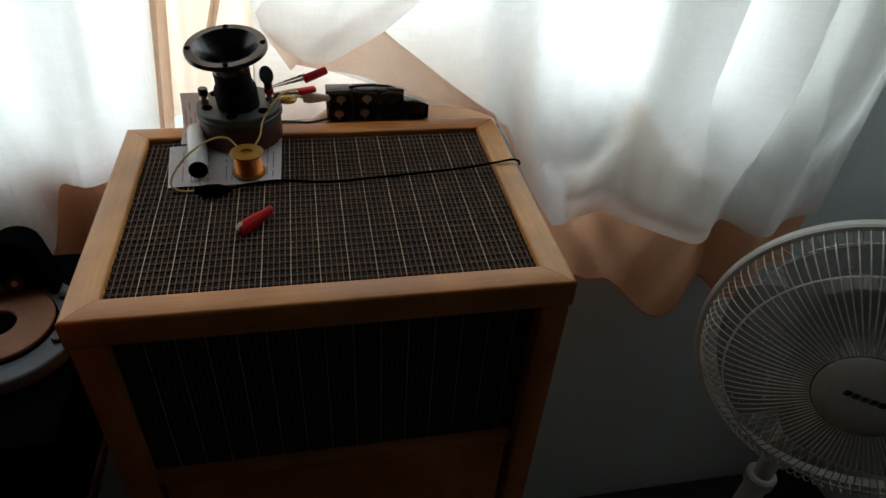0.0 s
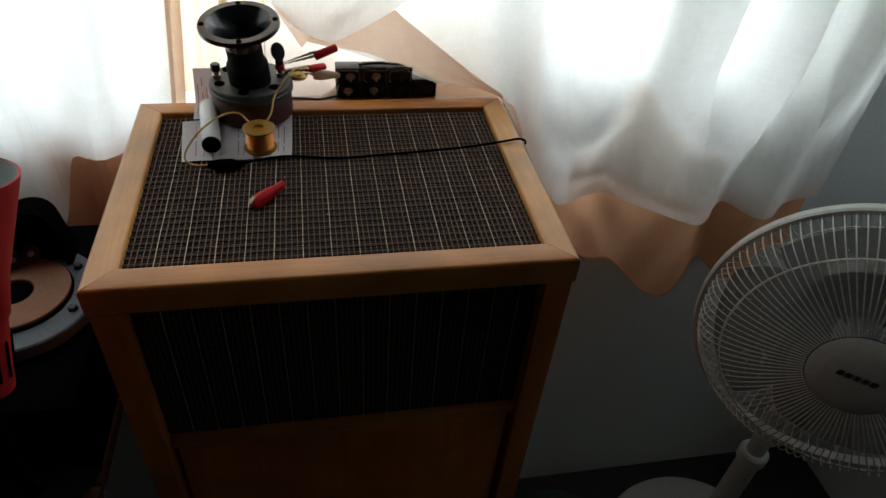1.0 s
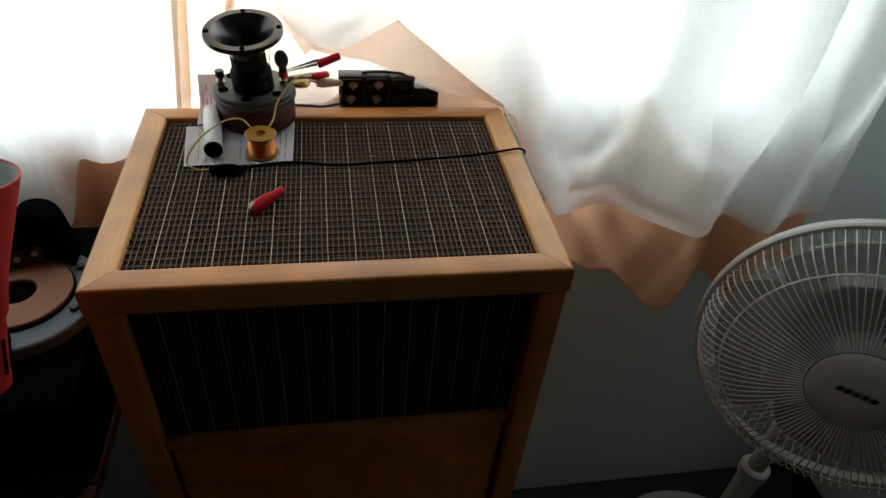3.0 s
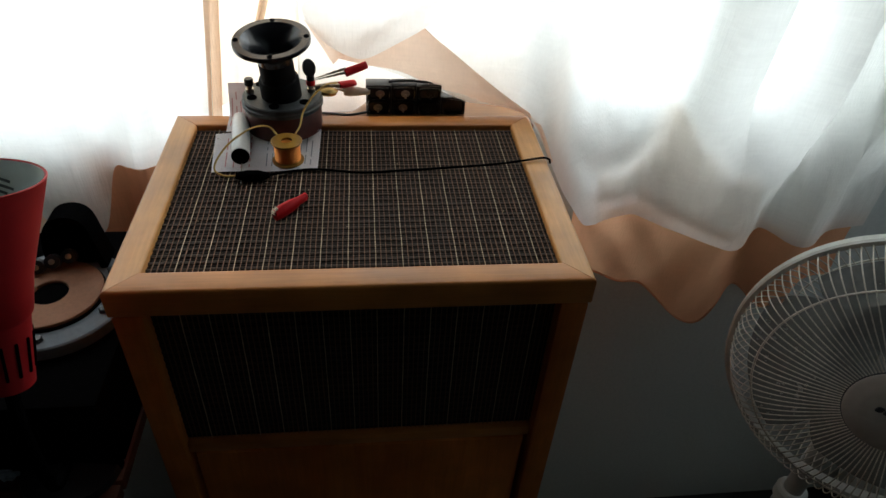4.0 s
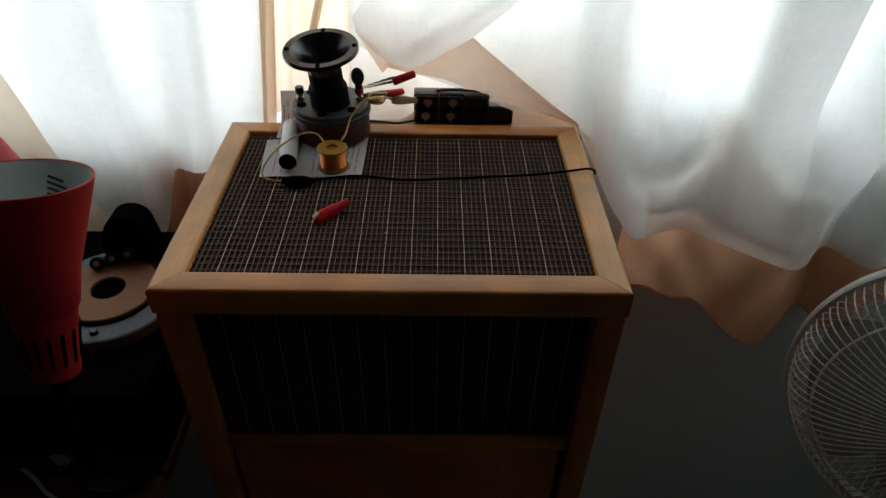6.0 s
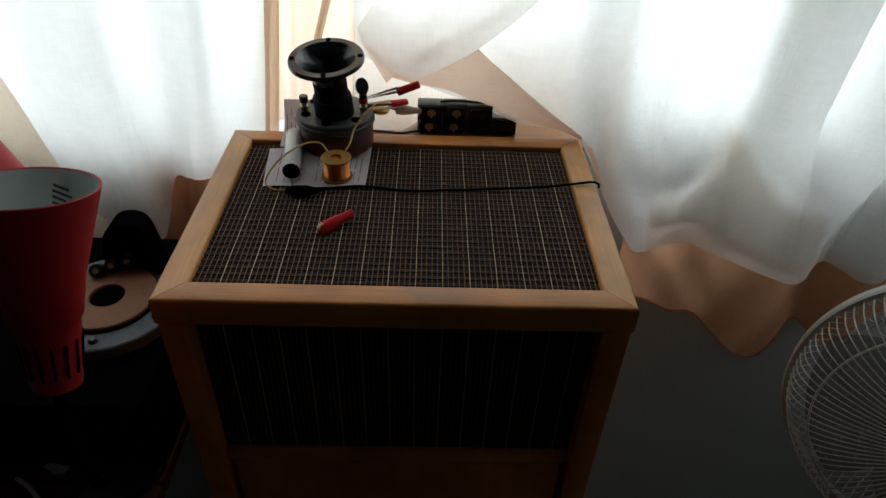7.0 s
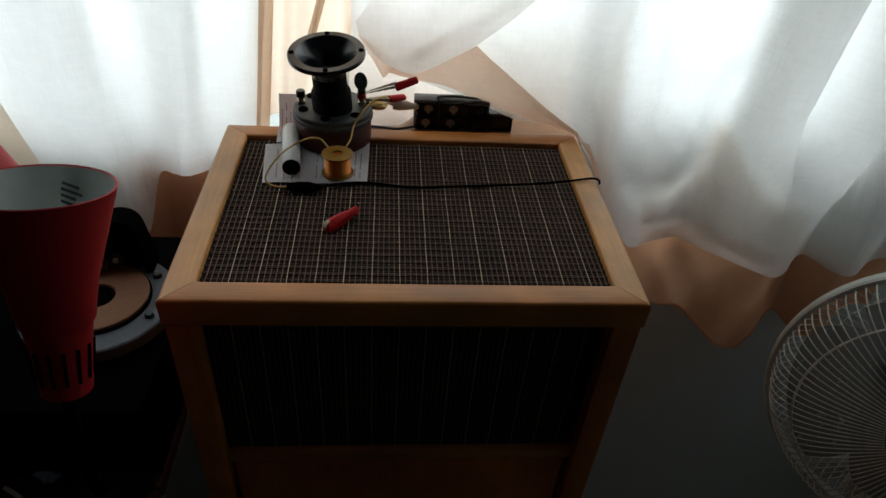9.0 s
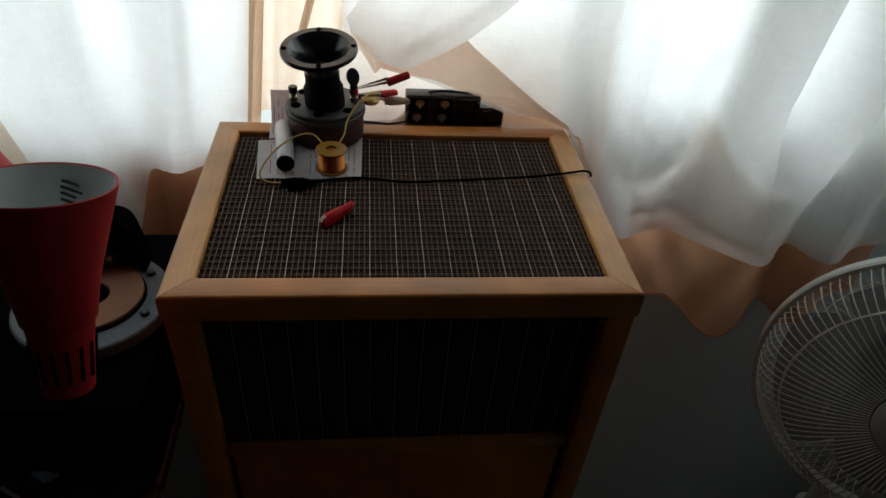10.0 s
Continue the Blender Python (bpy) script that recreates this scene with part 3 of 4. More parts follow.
def rail(bm, outer, inner, z0, z1, bevel=0.0035):
    """A mitred rail between two outer and two inner corners."""
    q = [*outer, *inner[::-1]]
    lo, hi = ([bm.verts.new((x, y, z)) for x, y in q] for z in (z0, z1))
    bm.faces.new(lo[::-1])
    top = bm.faces.new(hi)
    sides = [bm.faces.new((lo[i], lo[(i + 1) % 4], hi[(i + 1) % 4], hi[i])) for i in range(4)]
    e = [x for x in top.edges if x in sides[0].edges or x in sides[2].edges] + [x for x in sides[0].edges if x not in top.edges and abs(x.verts[0].co.z - x.verts[1].co.z) < 1e-6]
    bmesh.ops.bevel(bm, geom=e, offset=bevel, segments=3, profile=0.5, affect="EDGES")
    return bm


O = [(-HW, 0.0), (HW, 0.0), (HW, DEPTH), (-HW, DEPTH)]
I = [(-HW + FRAME_W, FRAME_W), (HW - FRAME_W, FRAME_W), (HW - FRAME_W, DEPTH - 0.026), (-HW + FRAME_W, DEPTH - 0.026)]
for k, mat in enumerate((OAK_X, OAK_Y, OAK_X, OAK_Y)):
    a, b = k, (k + 1) % 4
    d = (Vector(O[b]) - Vector(O[a])).normalized() * 0.0003
    o2, i2 = [[tuple(Vector(q) + e) for q, e in ((c[a], d), (c[b], -d))] for c in (O, I)]
    cpart("lid_rail", rail(bmesh.new(), o2, i2, TOP - LID_H, TOP), mat)

CLOTH_Z = TOP - 0.007
GZ1, GZ0 = TOP - LID_H - 0.0005, 0.892
INS = 0.0015
POST = 0.0275
for sx in (-1, 1):
    x0, x1 = sorted((sx * (HW - INS), sx * (HW - INS - POST)))
    cpart("post", box(bmesh.new(), (x0, INS, FLOOR_Z), (x1, INS + 0.028, GZ1), 0.0025), OAK_Z)
    x0, x1 = sorted((sx * (HW - INS - 0.001), sx * (HW - INS - 0.019)))
    cpart("side_panel", box(bmesh.new(), (x0, INS + 0.0285, FLOOR_Z), (x1, DEPTH - 0.004, GZ1), 0.002), OAK_Z)
cpart("back_panel", box(bmesh.new(), (-HW + 0.0225, DEPTH - 0.020, FLOOR_Z), (HW - 0.0225, DEPTH - 0.006, GZ1), 0.001), OAK_Z)
cpart("cross_rail", box(bmesh.new(), (-HW + INS + POST + 0.0005, 0.010, GZ0 - 0.016), (HW - INS - POST - 0.0005, 0.026, GZ0), 0.003), OAK_X)
cpart("front_panel", box(bmesh.new(), (-HW + INS + POST + 0.007, 0.008, FLOOR_Z + 0.06), (HW - INS - POST - 0.007, 0.024, GZ0 - 0.0165), 0.003), OAK_Z)
cpart("plinth", box(bmesh.new(), (-HW + INS + POST + 0.0005, 0.012, FLOOR_Z), (HW - INS - POST - 0.0005, 0.03, FLOOR_Z + 0.058), 0.002), OAK_X)


def woven(parent, m, width, height, ground, seed):
    """Open-weave grille cloth in the xy plane of m: a dark ground, brown threads both ways and a cream thread at every fifth."""
    rnd = random.Random(seed)
    g = bmesh.new()
    box(g, (0, 0, -0.004), (width, height, -0.0016), m=m)
    cpart("grille_ground", g, CLOTH_DARK, "dark brown speaker cloth")
    pitch, cross = 0.0053, 0.0100
    warp, cream, weft = bmesh.new(), bmesh.new(), bmesh.new()
    nx, ny = int(width / pitch), int(height / cross)
    for i in range(1, nx + 1):
        x = i * pitch + rnd.uniform(-0.0002, 0.0002)
        light = i % 5 == 0
        bm, r = (cream, 0.00056) if light else (warp, 0.00065)
        off = rnd.uniform(0, 6)
        pts = [(x + 0.00012 * math.sin(off + k * 1.1), min(height, k * height / 24), 0.00025 if light else 0.0) for k in range(25)]
        tube(bm, pts, r * rnd.uniform(0.85, 1.1), seg=4, n=1)
    for j in range(1, ny + 1):
        y = j * cross + rnd.uniform(-0.0003, 0.0003)
        off = rnd.uniform(0, 6)
        for dy, dz, r in ((-0.0013, -0.0009, 0.0009), (0.0, -0.0006, 0.0010), (0.0013, -0.0009, 0.0009)):
            if y + dy + r < height:
                tube(weft, [(k * width / 30, y + dy + 0.00015 * math.sin(off + k), dz) for k in range(31)], r * rnd.uniform(0.85, 1.1), seg=4, n=1)
        if y - 0.5 * cross > 0.001:
            tube(weft, [(k * width / 20, y - 0.5 * cross, -0.0013) for k in range(21)], 0.0005, seg=4, n=1)
    for bm, mat, name in ((warp, THREAD, "warp_thread"), (cream, THREAD_LIGHT, "cream_thread"), (weft, THREAD_CROSS, "weft_thread")):
        bmesh.ops.transform(bm, matrix=m, verts=bm.verts)
        tagged(cpart(name, bm, mat), kind="stuff")


woven(cab, Matrix.Translation((I[0][0], I[0][1], CLOTH_Z)), I[1][0] - I[0][0], I[2][1] - I[1][1], CLOTH_DARK, 1)
rnd = random.Random(5)
bm = bmesh.new()
for k in range(45):
    p = Vector((rnd.uniform(I[0][0] + 0.01, I[1][0] - 0.01), rnd.uniform(I[0][1] + 0.01, I[2][1] - 0.02), CLOTH_Z + 0.0012))
    r = bmesh.ops.create_icosphere(bm, subdivisions=1, radius=rnd.uniform(0.0003, 0.0008))
    bmesh.ops.translate(bm, vec=p, verts=r["verts"])
tagged(cpart("dust", bm, THREAD_LIGHT, "pale dust specks"), kind="stuff")
woven(cab, pose(-HW + INS + POST, 0.018, GZ0, 90, 0, 0), 2 * (HW - INS - POST), GZ1 - GZ0, CLOTH_DARK, 2)


# ---- horn tweeter on the grille ----
CX, CY, CZ = -0.090, 0.310, CLOTH_Z + 0.0025
tw = thing("horn_tweeter", pose(CX, CY, CZ), "black horn tweeter with grey cast plate and red-brown magnet", "tweeter")
part("magnet", lathe(bmesh.new(), [(0.0440, 0), (0.0462, 0.002), (0.0462, 0.027), (0.0445, 0.030)], 48), MAGNET, tw)
bm = lathe(bmesh.new(), [(0.0450, 0.0302), (0.0485, 0.032), (0.0485, 0.036), (0.0475, 0.0372), (0.0472, 0.0374), (0.0472, 0.0416), (0.0460, 0.0430), (0.0300, 0.0434), (0.0290, 0.0434)], 48)
part("plate", bm, GREY_METAL, tw, "grey cast metal plate")
for k in range(6):
    a = radians(20 + 60 * k)
    part("screw", lathe(bmesh.new(), [(0.0060, 0), (0.0060, 0.0012), (0.0044, 0.0014), (0.0034, 0.0003)], 12, pose(0.0365 * math.cos(a), 0.0365 * math.sin(a), 0.0432)), BLACK_MATT, tw)
horn_m = pose(0, -0.006, 0.046, 9, -3, 0)
bm = lathe(bmesh.new(), [(0.0235, -0.008), (0.0238, 0.0), (0.0236, 0.020), (0.0226, 0.0225), (0.0205, 0.0235), (0.0200, 0.034), (0.0202, 0.046)], 48, horn_m)
part("throat", bm, THROAT, tw, "matt black throat")
bm = lathe(bmesh.new(), [(0.0203, 0.0455), (0.0212, 0.053), (0.026, 0.061), (0.0365, 0.0665), (0.0428, 0.0682), (0.0440, 0.0690), (0.0440, 0.0725), (0.0430, 0.0738), (0.0350, 0.0738),
                         (0.0338, 0.0728), (0.0270, 0.0655), (0.0195, 0.056), (0.0145, 0.043), (0.0115, 0.0405)], 64, horn_m)
part("horn", bm, HORN_BLACK, tw, "glossy black flared horn")
for k in range(4):
    a = radians(-88 + 90 * k)
    part("screw", lathe(bmesh.new(), [(0.0030, 0), (0.0030, 0.0009), (0.0018, 0.001)], 10, horn_m @ pose(0.0392 * math.cos(a), 0.0392 * math.sin(a), 0.0737)), BLACK_MATT, tw)


def binding_post(x, y, cap_mat, cap_label, tall=0.018):
    p = part("binding_post", lathe(bmesh.new(), [(0.0050, 0), (0.0050, 0.004), (0.0035, 0.0045), (0.0035, 0.008)], 14, pose(x, y, 0.0433)), STEEL, tw)
    bm = lathe(bmesh.new(), [(0.0042, 0.0082), (0.0055, 0.0090), (0.0055, tall - 0.001), (0.0045, tall)], 12, pose(x, y, 0.0433))
    part("cap", bm, cap_mat, p, cap_label)


binding_post(-0.0385, 0.004, BLACK, "black knurled cap", 0.017)
binding_post(0.0345, 0.006, RED_PLASTIC, "red knurled cap", 0.015)
bm = lathe(bmesh.new(), [(0.0030, 0), (0.0048, 0.001), (0.0048, 0.008), (0.0035, 0.009)], 12, pose(0.0345, 0.006, 0.0555))
part("terminal_nut", bm, BLACK, tw)
bm = lathe(bmesh.new(), [(0.0075, -0.0018), (0.0085, -0.001), (0.0085, 0.001), (0.0075, 0.0018)], 24, pose(0.0335, 0.008, 0.0725, 62, 0, 20) @ Matrix.Diagonal((0.95, 1.25, 1, 1)))
part("terminal_disc", bm, BLACK, tw, "round black terminal tab")


# ---- papers, parts and clips on the grille ----
def paper_sheet(name, corners, z, rise, label, bars):
    """A printed sheet between four corners (front left, front right, back right, back left), its back end curling up by rise."""
    c = [Vector((*q, 0)) for q in corners]

    def at(u, v):
        p = (c[0] * (1 - u) + c[1] * u) * (1 - v) + (c[3] * (1 - u) + c[2] * u) * v
        p.z = z + rise * max(0, (v - 0.55) / 0.45) ** 1.8 + 0.0008 * math.sin(9 * u + 5 * v)
        return p
    base = at(0.5, 0.5)
    ob = thing(name, Matrix.Translation(base), label, "paper")
    bm = bmesh.new()
    g = [[[bm.verts.new(at(i / 12, j / 16) - base + Vector((0, 0, dz))) for j in range(17)] for i in range(13)] for dz in (0, 0.0004)]
    for i in range(12):
        for j in range(16):
            bm.faces.new((g[1][i][j], g[1][i + 1][j], g[1][i + 1][j + 1], g[1][i][j + 1]))
            bm.faces.new((g[0][i][j + 1], g[0][i + 1][j + 1], g[0][i + 1][j], g[0][i][j]))
    part("sheet", bm, PAPER, ob)
    rnd = random.Random(len(name))
    for mat, u0, u1, v0, v1, rows, nm in bars:
        bm = bmesh.new()
        for k in range(rows):
            u = u0 + (u1 - u0) * k / max(1, rows - 1)
            lo, hi = v0 + rnd.uniform(0, 0.03), v1 - rnd.uniform(0, 0.12)
            w = 0.010
            n = 10
            ring = [[bm.verts.new(at(u + d, lo + (hi - lo) * q / n) - base + Vector((0, 0, 0.0006))) for q in range(n + 1)] for d in (0, w)]
            for q in range(n):
                if rnd.random() > 0.2:
                    bm.faces.new((ring[0][q], ring[1][q], ring[1][q + 1], ring[0][q + 1]))
        part(nm, bm, mat, ob)
    return ob


paper_sheet("instruction_leaflet", [(-0.163, 0.203), (-0.046, 0.207), (-0.045, 0.30), (-0.172, 0.291)], CLOTH_Z + 0.0012, 0.0, "white printed leaflet with faded red lines under the tweeter",
            [(INK_RED, 0.12, 0.34, 0.08, 0.95, 4, "red_print"), (INK_GREY, 0.50, 0.92, 0.1, 0.9, 9, "grey_print")])
paper_sheet("folded_leaflet", [(-0.158, 0.286), (-0.048, 0.288), (-0.050, 0.338), (-0.160, 0.346)], CLOTH_Z + 0.0065, 0.036, "white leaflet with red print curling up behind the tweeter",
            [(INK_RED, 0.03, 0.22, 0.2, 0.95, 5, "red_print")])

cap_a, cap_b = Vector((-0.1315, 0.217, CLOTH_Z + 0.0136)), Vector((-0.1425, 0.305, CLOTH_Z + 0.0136))
cp = thing("film_capacitor", axis_pose(cap_a, cap_b), "milky white tubular capacitor lying on the leaflet", "capacitor")
L = (cap_b - cap_a).length
part("body", lathe(bmesh.new(), [(0.0098, 0.0008), (0.0105, 0.002), (0.0105, L - 0.003), (0.0095, L)], 32), FILM_WHITE, cp)
part("end_cap", lathe(bmesh.new(), [(0.0085, -0.0010), (0.0100, -0.0008), (0.0100, 0.0006), (0.009, 0.0007)], 28), BLACK_MATT, cp, "black potted end")
w = cp.matrix_world.inverted()
part("lead", tube(bmesh.new(), [w @ Vector(p) for p in ((-0.1310, 0.217, CLOTH_Z + 0.0050), (-0.1305, 0.208, CLOTH_Z + 0.0036), (-0.1290, 0.196, CLOTH_Z + 0.0026), (-0.1275, 0.178, CLOTH_Z + 0.002))], 0.0006, 6), STEEL, cp)

sp = thing("wire_coil", pose(-0.080, 0.226, CLOTH_Z + 0.0020), "copper wire coil on an amber bobbin", "coil")
part("bobbin", lathe(bmesh.new(), [(0.0175, 0), (0.0180, 0.0006), (0.0180, 0.0020), (0.0085, 0.0022), (0.0085, 0.0246), (0.0175, 0.0248), (0.0178, 0.0262), (0.017, 0.0268), (0.0062, 0.0268), (0.0058, 0.012)], 40), BOBBIN, sp)
prof = [(0.009, 0.0023)]
for k in range(14):
    z = 0.003 + k * 0.00155
    prof += [(0.0142, z), (0.0149, z + 0.0007), (0.0142, z + 0.0014)]
part("winding", lathe(bmesh.new(), [*prof, (0.009, 0.0246)], 36), COPPER, sp, "copper winding")
w = sp.matrix_world.inverted()
zc = CLOTH_Z
part("lead", tube(bmesh.new(), [w @ Vector(p) for p in ((-0.091, 0.238, zc + 0.029), (-0.102, 0.250, zc + 0.033), (-0.118, 0.240, zc + 0.037), (-0.140, 0.222, zc + 0.030), (-0.155, 0.208, zc + 0.016),
                                                      (-0.158, 0.200, zc + 0.006), (-0.147, 0.194, zc + 0.0025), (-0.133, 0.194, zc + 0.0025))], 0.0011, 7), YELLOW_WIRE, sp, "yellow insulated lead")
part("lead", tube(bmesh.new(), [w @ Vector(p) for p in ((-0.071, 0.240, zc + 0.029), (-0.066, 0.250, zc + 0.034), (-0.062, 0.268, zc + 0.044), (-0.050, 0.285, zc + 0.056), (-0.036, 0.300, zc + 0.062), (-0.024, 0.318, zc + 0.056))],
                  0.0011, 7), YELLOW_WIRE, sp, "yellow insulated lead")

bw = thing("black_lead", pose(-0.11, 0.19, zc), "black insulated wire with a hooked bare end across the grille", "wire")
w = bw.matrix_world.inverted()
part("wire", tube(bmesh.new(), [w @ Vector(p) for p in ((-0.100, 0.192, zc + 0.004), (-0.070, 0.203, zc + 0.003), (-0.044, 0.206, zc + 0.0025), (0.005, 0.199, zc + 0.0022), (0.045, 0.202, zc + 0.0025), (0.08, 0.205, zc + 0.0025),
                                                      (0.13, 0.208, zc + 0.004), (0.167, 0.210, zc + 0.006), (0.200, 0.213, zc + 0.0090), (0.218, 0.215, zc + 0.0105), (0.225, 0.211, zc + 0.0105), (0.2245, 0.205, zc + 0.0095))], 0.0014, 8), BLACK_MATT, bw)
part("plug", tube(bmesh.new(), [w @ Vector(p) for p in ((-0.133, 0.189, zc + 0.006), (-0.115, 0.187, zc + 0.0065), (-0.098, 0.191, zc + 0.005))], 0.006, 12, radii=[0.004, 0.0065, 0.0065, 0.003]), BLACK_MATT, bw, "black moulded plug")


def clip(name, tail, tip, boot_mat, label, boot_share=0.55, r=0.0042, roll=0.0):
    """An alligator clip from its tail end to the tip of its jaws."""
    m = axis_pose(tail, tip)
    L = (Vector(tip) - Vector(tail)).length
    ob = thing(name, m @ pose(0, 0, 0, 0, 0, roll), label, "alligator clip", group="alligator clips")
    b = L * boot_share
    prof = [(r * 0.55, 0), (r * 0.70, 0.001), (r * 0.75, b * 0.25), (r * 1.0, b * 0.45), (r * 1.15, b * 0.75), (r * 0.95, b * 0.98), (r * 0.6, b)]
    if boot_share < 0.5:
        prof = [(r * 0.7, 0), (r * 0.85, 0.001), (r * 0.9, b * 0.5), (r * 0.95, b * 0.97), (r * 0.7, b)]
    part("boot", lathe(bmesh.new(), prof, 14, Matrix.Diagonal((0.8, 1.25, 1, 1))), boot_mat, ob)
    for sy in (-1, 1):
        bm = bmesh.new()
        for k in range(5):
            z0 = b * 0.9 + (L - b * 0.9) * k / 5
            z1 = b * 0.9 + (L - b * 0.9) * (k + 1) / 5
            hgt = r * (0.85 - 0.13 * k)
            box(bm, (-r * 0.42, 0.0004, z0), (r * 0.42, hgt, z1), 0.0003, 1)
        bmesh.ops.transform(bm, matrix=pose(0, 0, 0, -5 * sy, 0, 0 if sy > 0 else 180), verts=bm.verts)
        part("jaw", bm, STEEL, ob)
    return ob


clip("alligator_clip", (-0.0545, 0.1445, zc + 0.0080), (-0.0865, 0.1125, zc + 0.0048), RED_PLASTIC, "red booted alligator clip lying on the grille", 0.965, 0.0058)
clip("alligator_clip", (0.013, 0.345, 1.191), (-0.052, 0.318, 1.176), RED_PLASTIC, "red booted alligator clip gripping the tweeter terminal", 0.42, 0.0045, 30)
clip("alligator_clip", (-0.002, 0.345, 1.167), (-0.050, 0.320, 1.170), RED_PLASTIC, "short red booted alligator clip on the tweeter terminal", 0.42, 0.0048, 80)
clip("alligator_clip", (0.016, 0.352, 1.151), (-0.028, 0.340, 1.158), CREAM, "cream booted clip on the cord to the socket strip", 0.75, 0.0048)
part_ob = thing("solder_tag", pose(-0.036, 0.326, 1.160, 20, 10, 25), "brass solder tag between the clips", "terminal")
bm = lathe(bmesh.new(), [(0.003, 0), (0.009, 0.0008), (0.010, 0.006), (0.004, 0.009)], 14, Matrix.Diagonal((1.2, 0.6, 1, 1)))
part("tag", bm, BRASS, part_ob)
cd = thing("grey_cord", pose(-0.03, 0.345, SILL_Z), "thin grey cord lying along the ledge", "cord")
w = cd.matrix_world.inverted()
part("cord", tube(bmesh.new(), [w @ Vector(p) for p in ((-0.05, 0.352, SILL_Z + 0.0025), (-0.03, 0.350, SILL_Z + 0.0025), (-0.01, 0.347, SILL_Z + 0.0025), (0.012, 0.352, SILL_Z + 0.004))], 0.0018, 8), BLACK, cd)

# ---- socket strip on the ledge ----
SX0, SX1, SY0, SY1, SH = 0.011, 0.143, 0.349, 0.375, 0.041
ss = thing("socket_strip", pose((SX0 + SX1) / 2, (SY0 + SY1) / 2, SILL_Z), "dark brown socket strip with two rows of metal contacts", "socket strip")
hw = (SX1 - SX0) / 2
cells = 4
cw = 2 * hw / cells


def rounded_frame(x0, x1, z0, z1, lip, depth):
    """A shallow square well with rounded corners and a raised lip, open to the front."""
    def loop(inset, y, r):
        pts = []
        for cx, cz, a0 in ((x1 - inset - r, z1 - inset - r, 0), (x0 + inset + r, z1 - inset - r, 90), (x0 + inset + r, z0 + inset + r, 180), (x1 - inset - r, z0 + inset + r, 270)):
            for q in range(5):
                a = radians(a0 + q * 22.5)
                pts.append((cx + r * math.cos(a), y, cz + r * math.sin(a)))
        return pts
    bm = bmesh.new()
    rings = [[bm.verts.new(p) for p in loop(*a)] for a in ((0.0, 0.0, 0.005), (0.0004, -0.0016, 0.005), (lip * 0.6, -0.0022, 0.0046), (lip, -0.0012, 0.0042), (lip + 0.0012, depth, 0.0034))]
    for a, b in zip(rings, rings[1:]):
        for q in range(len(a)):
            bm.faces.new((a[q], a[(q + 1) % len(a)], b[(q + 1) % len(a)], b[q]))
    bm.faces.new(rings[-1])
    return bm


for k in range(cells):
    x0 = -hw + k * cw
    top = SH * (1.0, 1.0, 0.97, 0.60)[k]
    c = part("socket_block", box(bmesh.new(), (x0 + 0.0001, -0.0085, 0), (x0 + cw - 0.0001, 0.013, top), 0.0012), BLACK, ss)
    for j in range(2):
        if k == 3 and j:
            continue
        z0, z1 = (0.0012, top - 0.001) if k == 3 else (0.0012 + j * (top / 2 - 0.0004), top / 2 - 0.0002 + j * (top / 2 - 0.0008))
        bm = rounded_frame(x0 + 0.0012, x0 + cw - 0.0012, z0, z1, 0.0026, 0.006)
        bmesh.ops.translate(bm, vec=(0, -0.0102, 0), verts=bm.verts)
        part("socket_well", bm, HORN_BLACK, c)
        if k < 3:
            zc_, xc_ = (z0 + z1) / 2, x0 + cw / 2 + (0.002 if j else -0.001)
            bm = lathe(bmesh.new(), [(0.0062, 0), (0.0064, 0.003), (0.0050, 0.0048), (0.0020, 0.0052)], 14, pose(xc_, -0.0050, zc_ - 0.001, 90, 0, 0) @ Matrix.Diagonal((1, 0.85, 1, 1)))
            box(bm, (xc_ - 0.0014, -0.0125, zc_ - 0.0065), (xc_ + 0.0014, -0.0095, zc_ - 0.001), 0.0005, 1)
            part("contact", bm, SOCKET if k < 2 else BLACK, c)
part("cord", tube(bmesh.new(), [(hw - 0.03, 0.0, SH * 0.98), (-0.01, -0.002, SH + 0.004), (-hw + 0.03, 0.0, SH + 0.0015)], 0.0016, 7), BLACK, ss)

# ---- red lamp beside the cabinet ----
TBL = 0.842
lm = thing("desk_lamp", pose(-0.33, 0.02, TBL), "red two-headed lamp, one shade turned up, on the side table", "lamp")
w = lm.matrix_world.inverted()


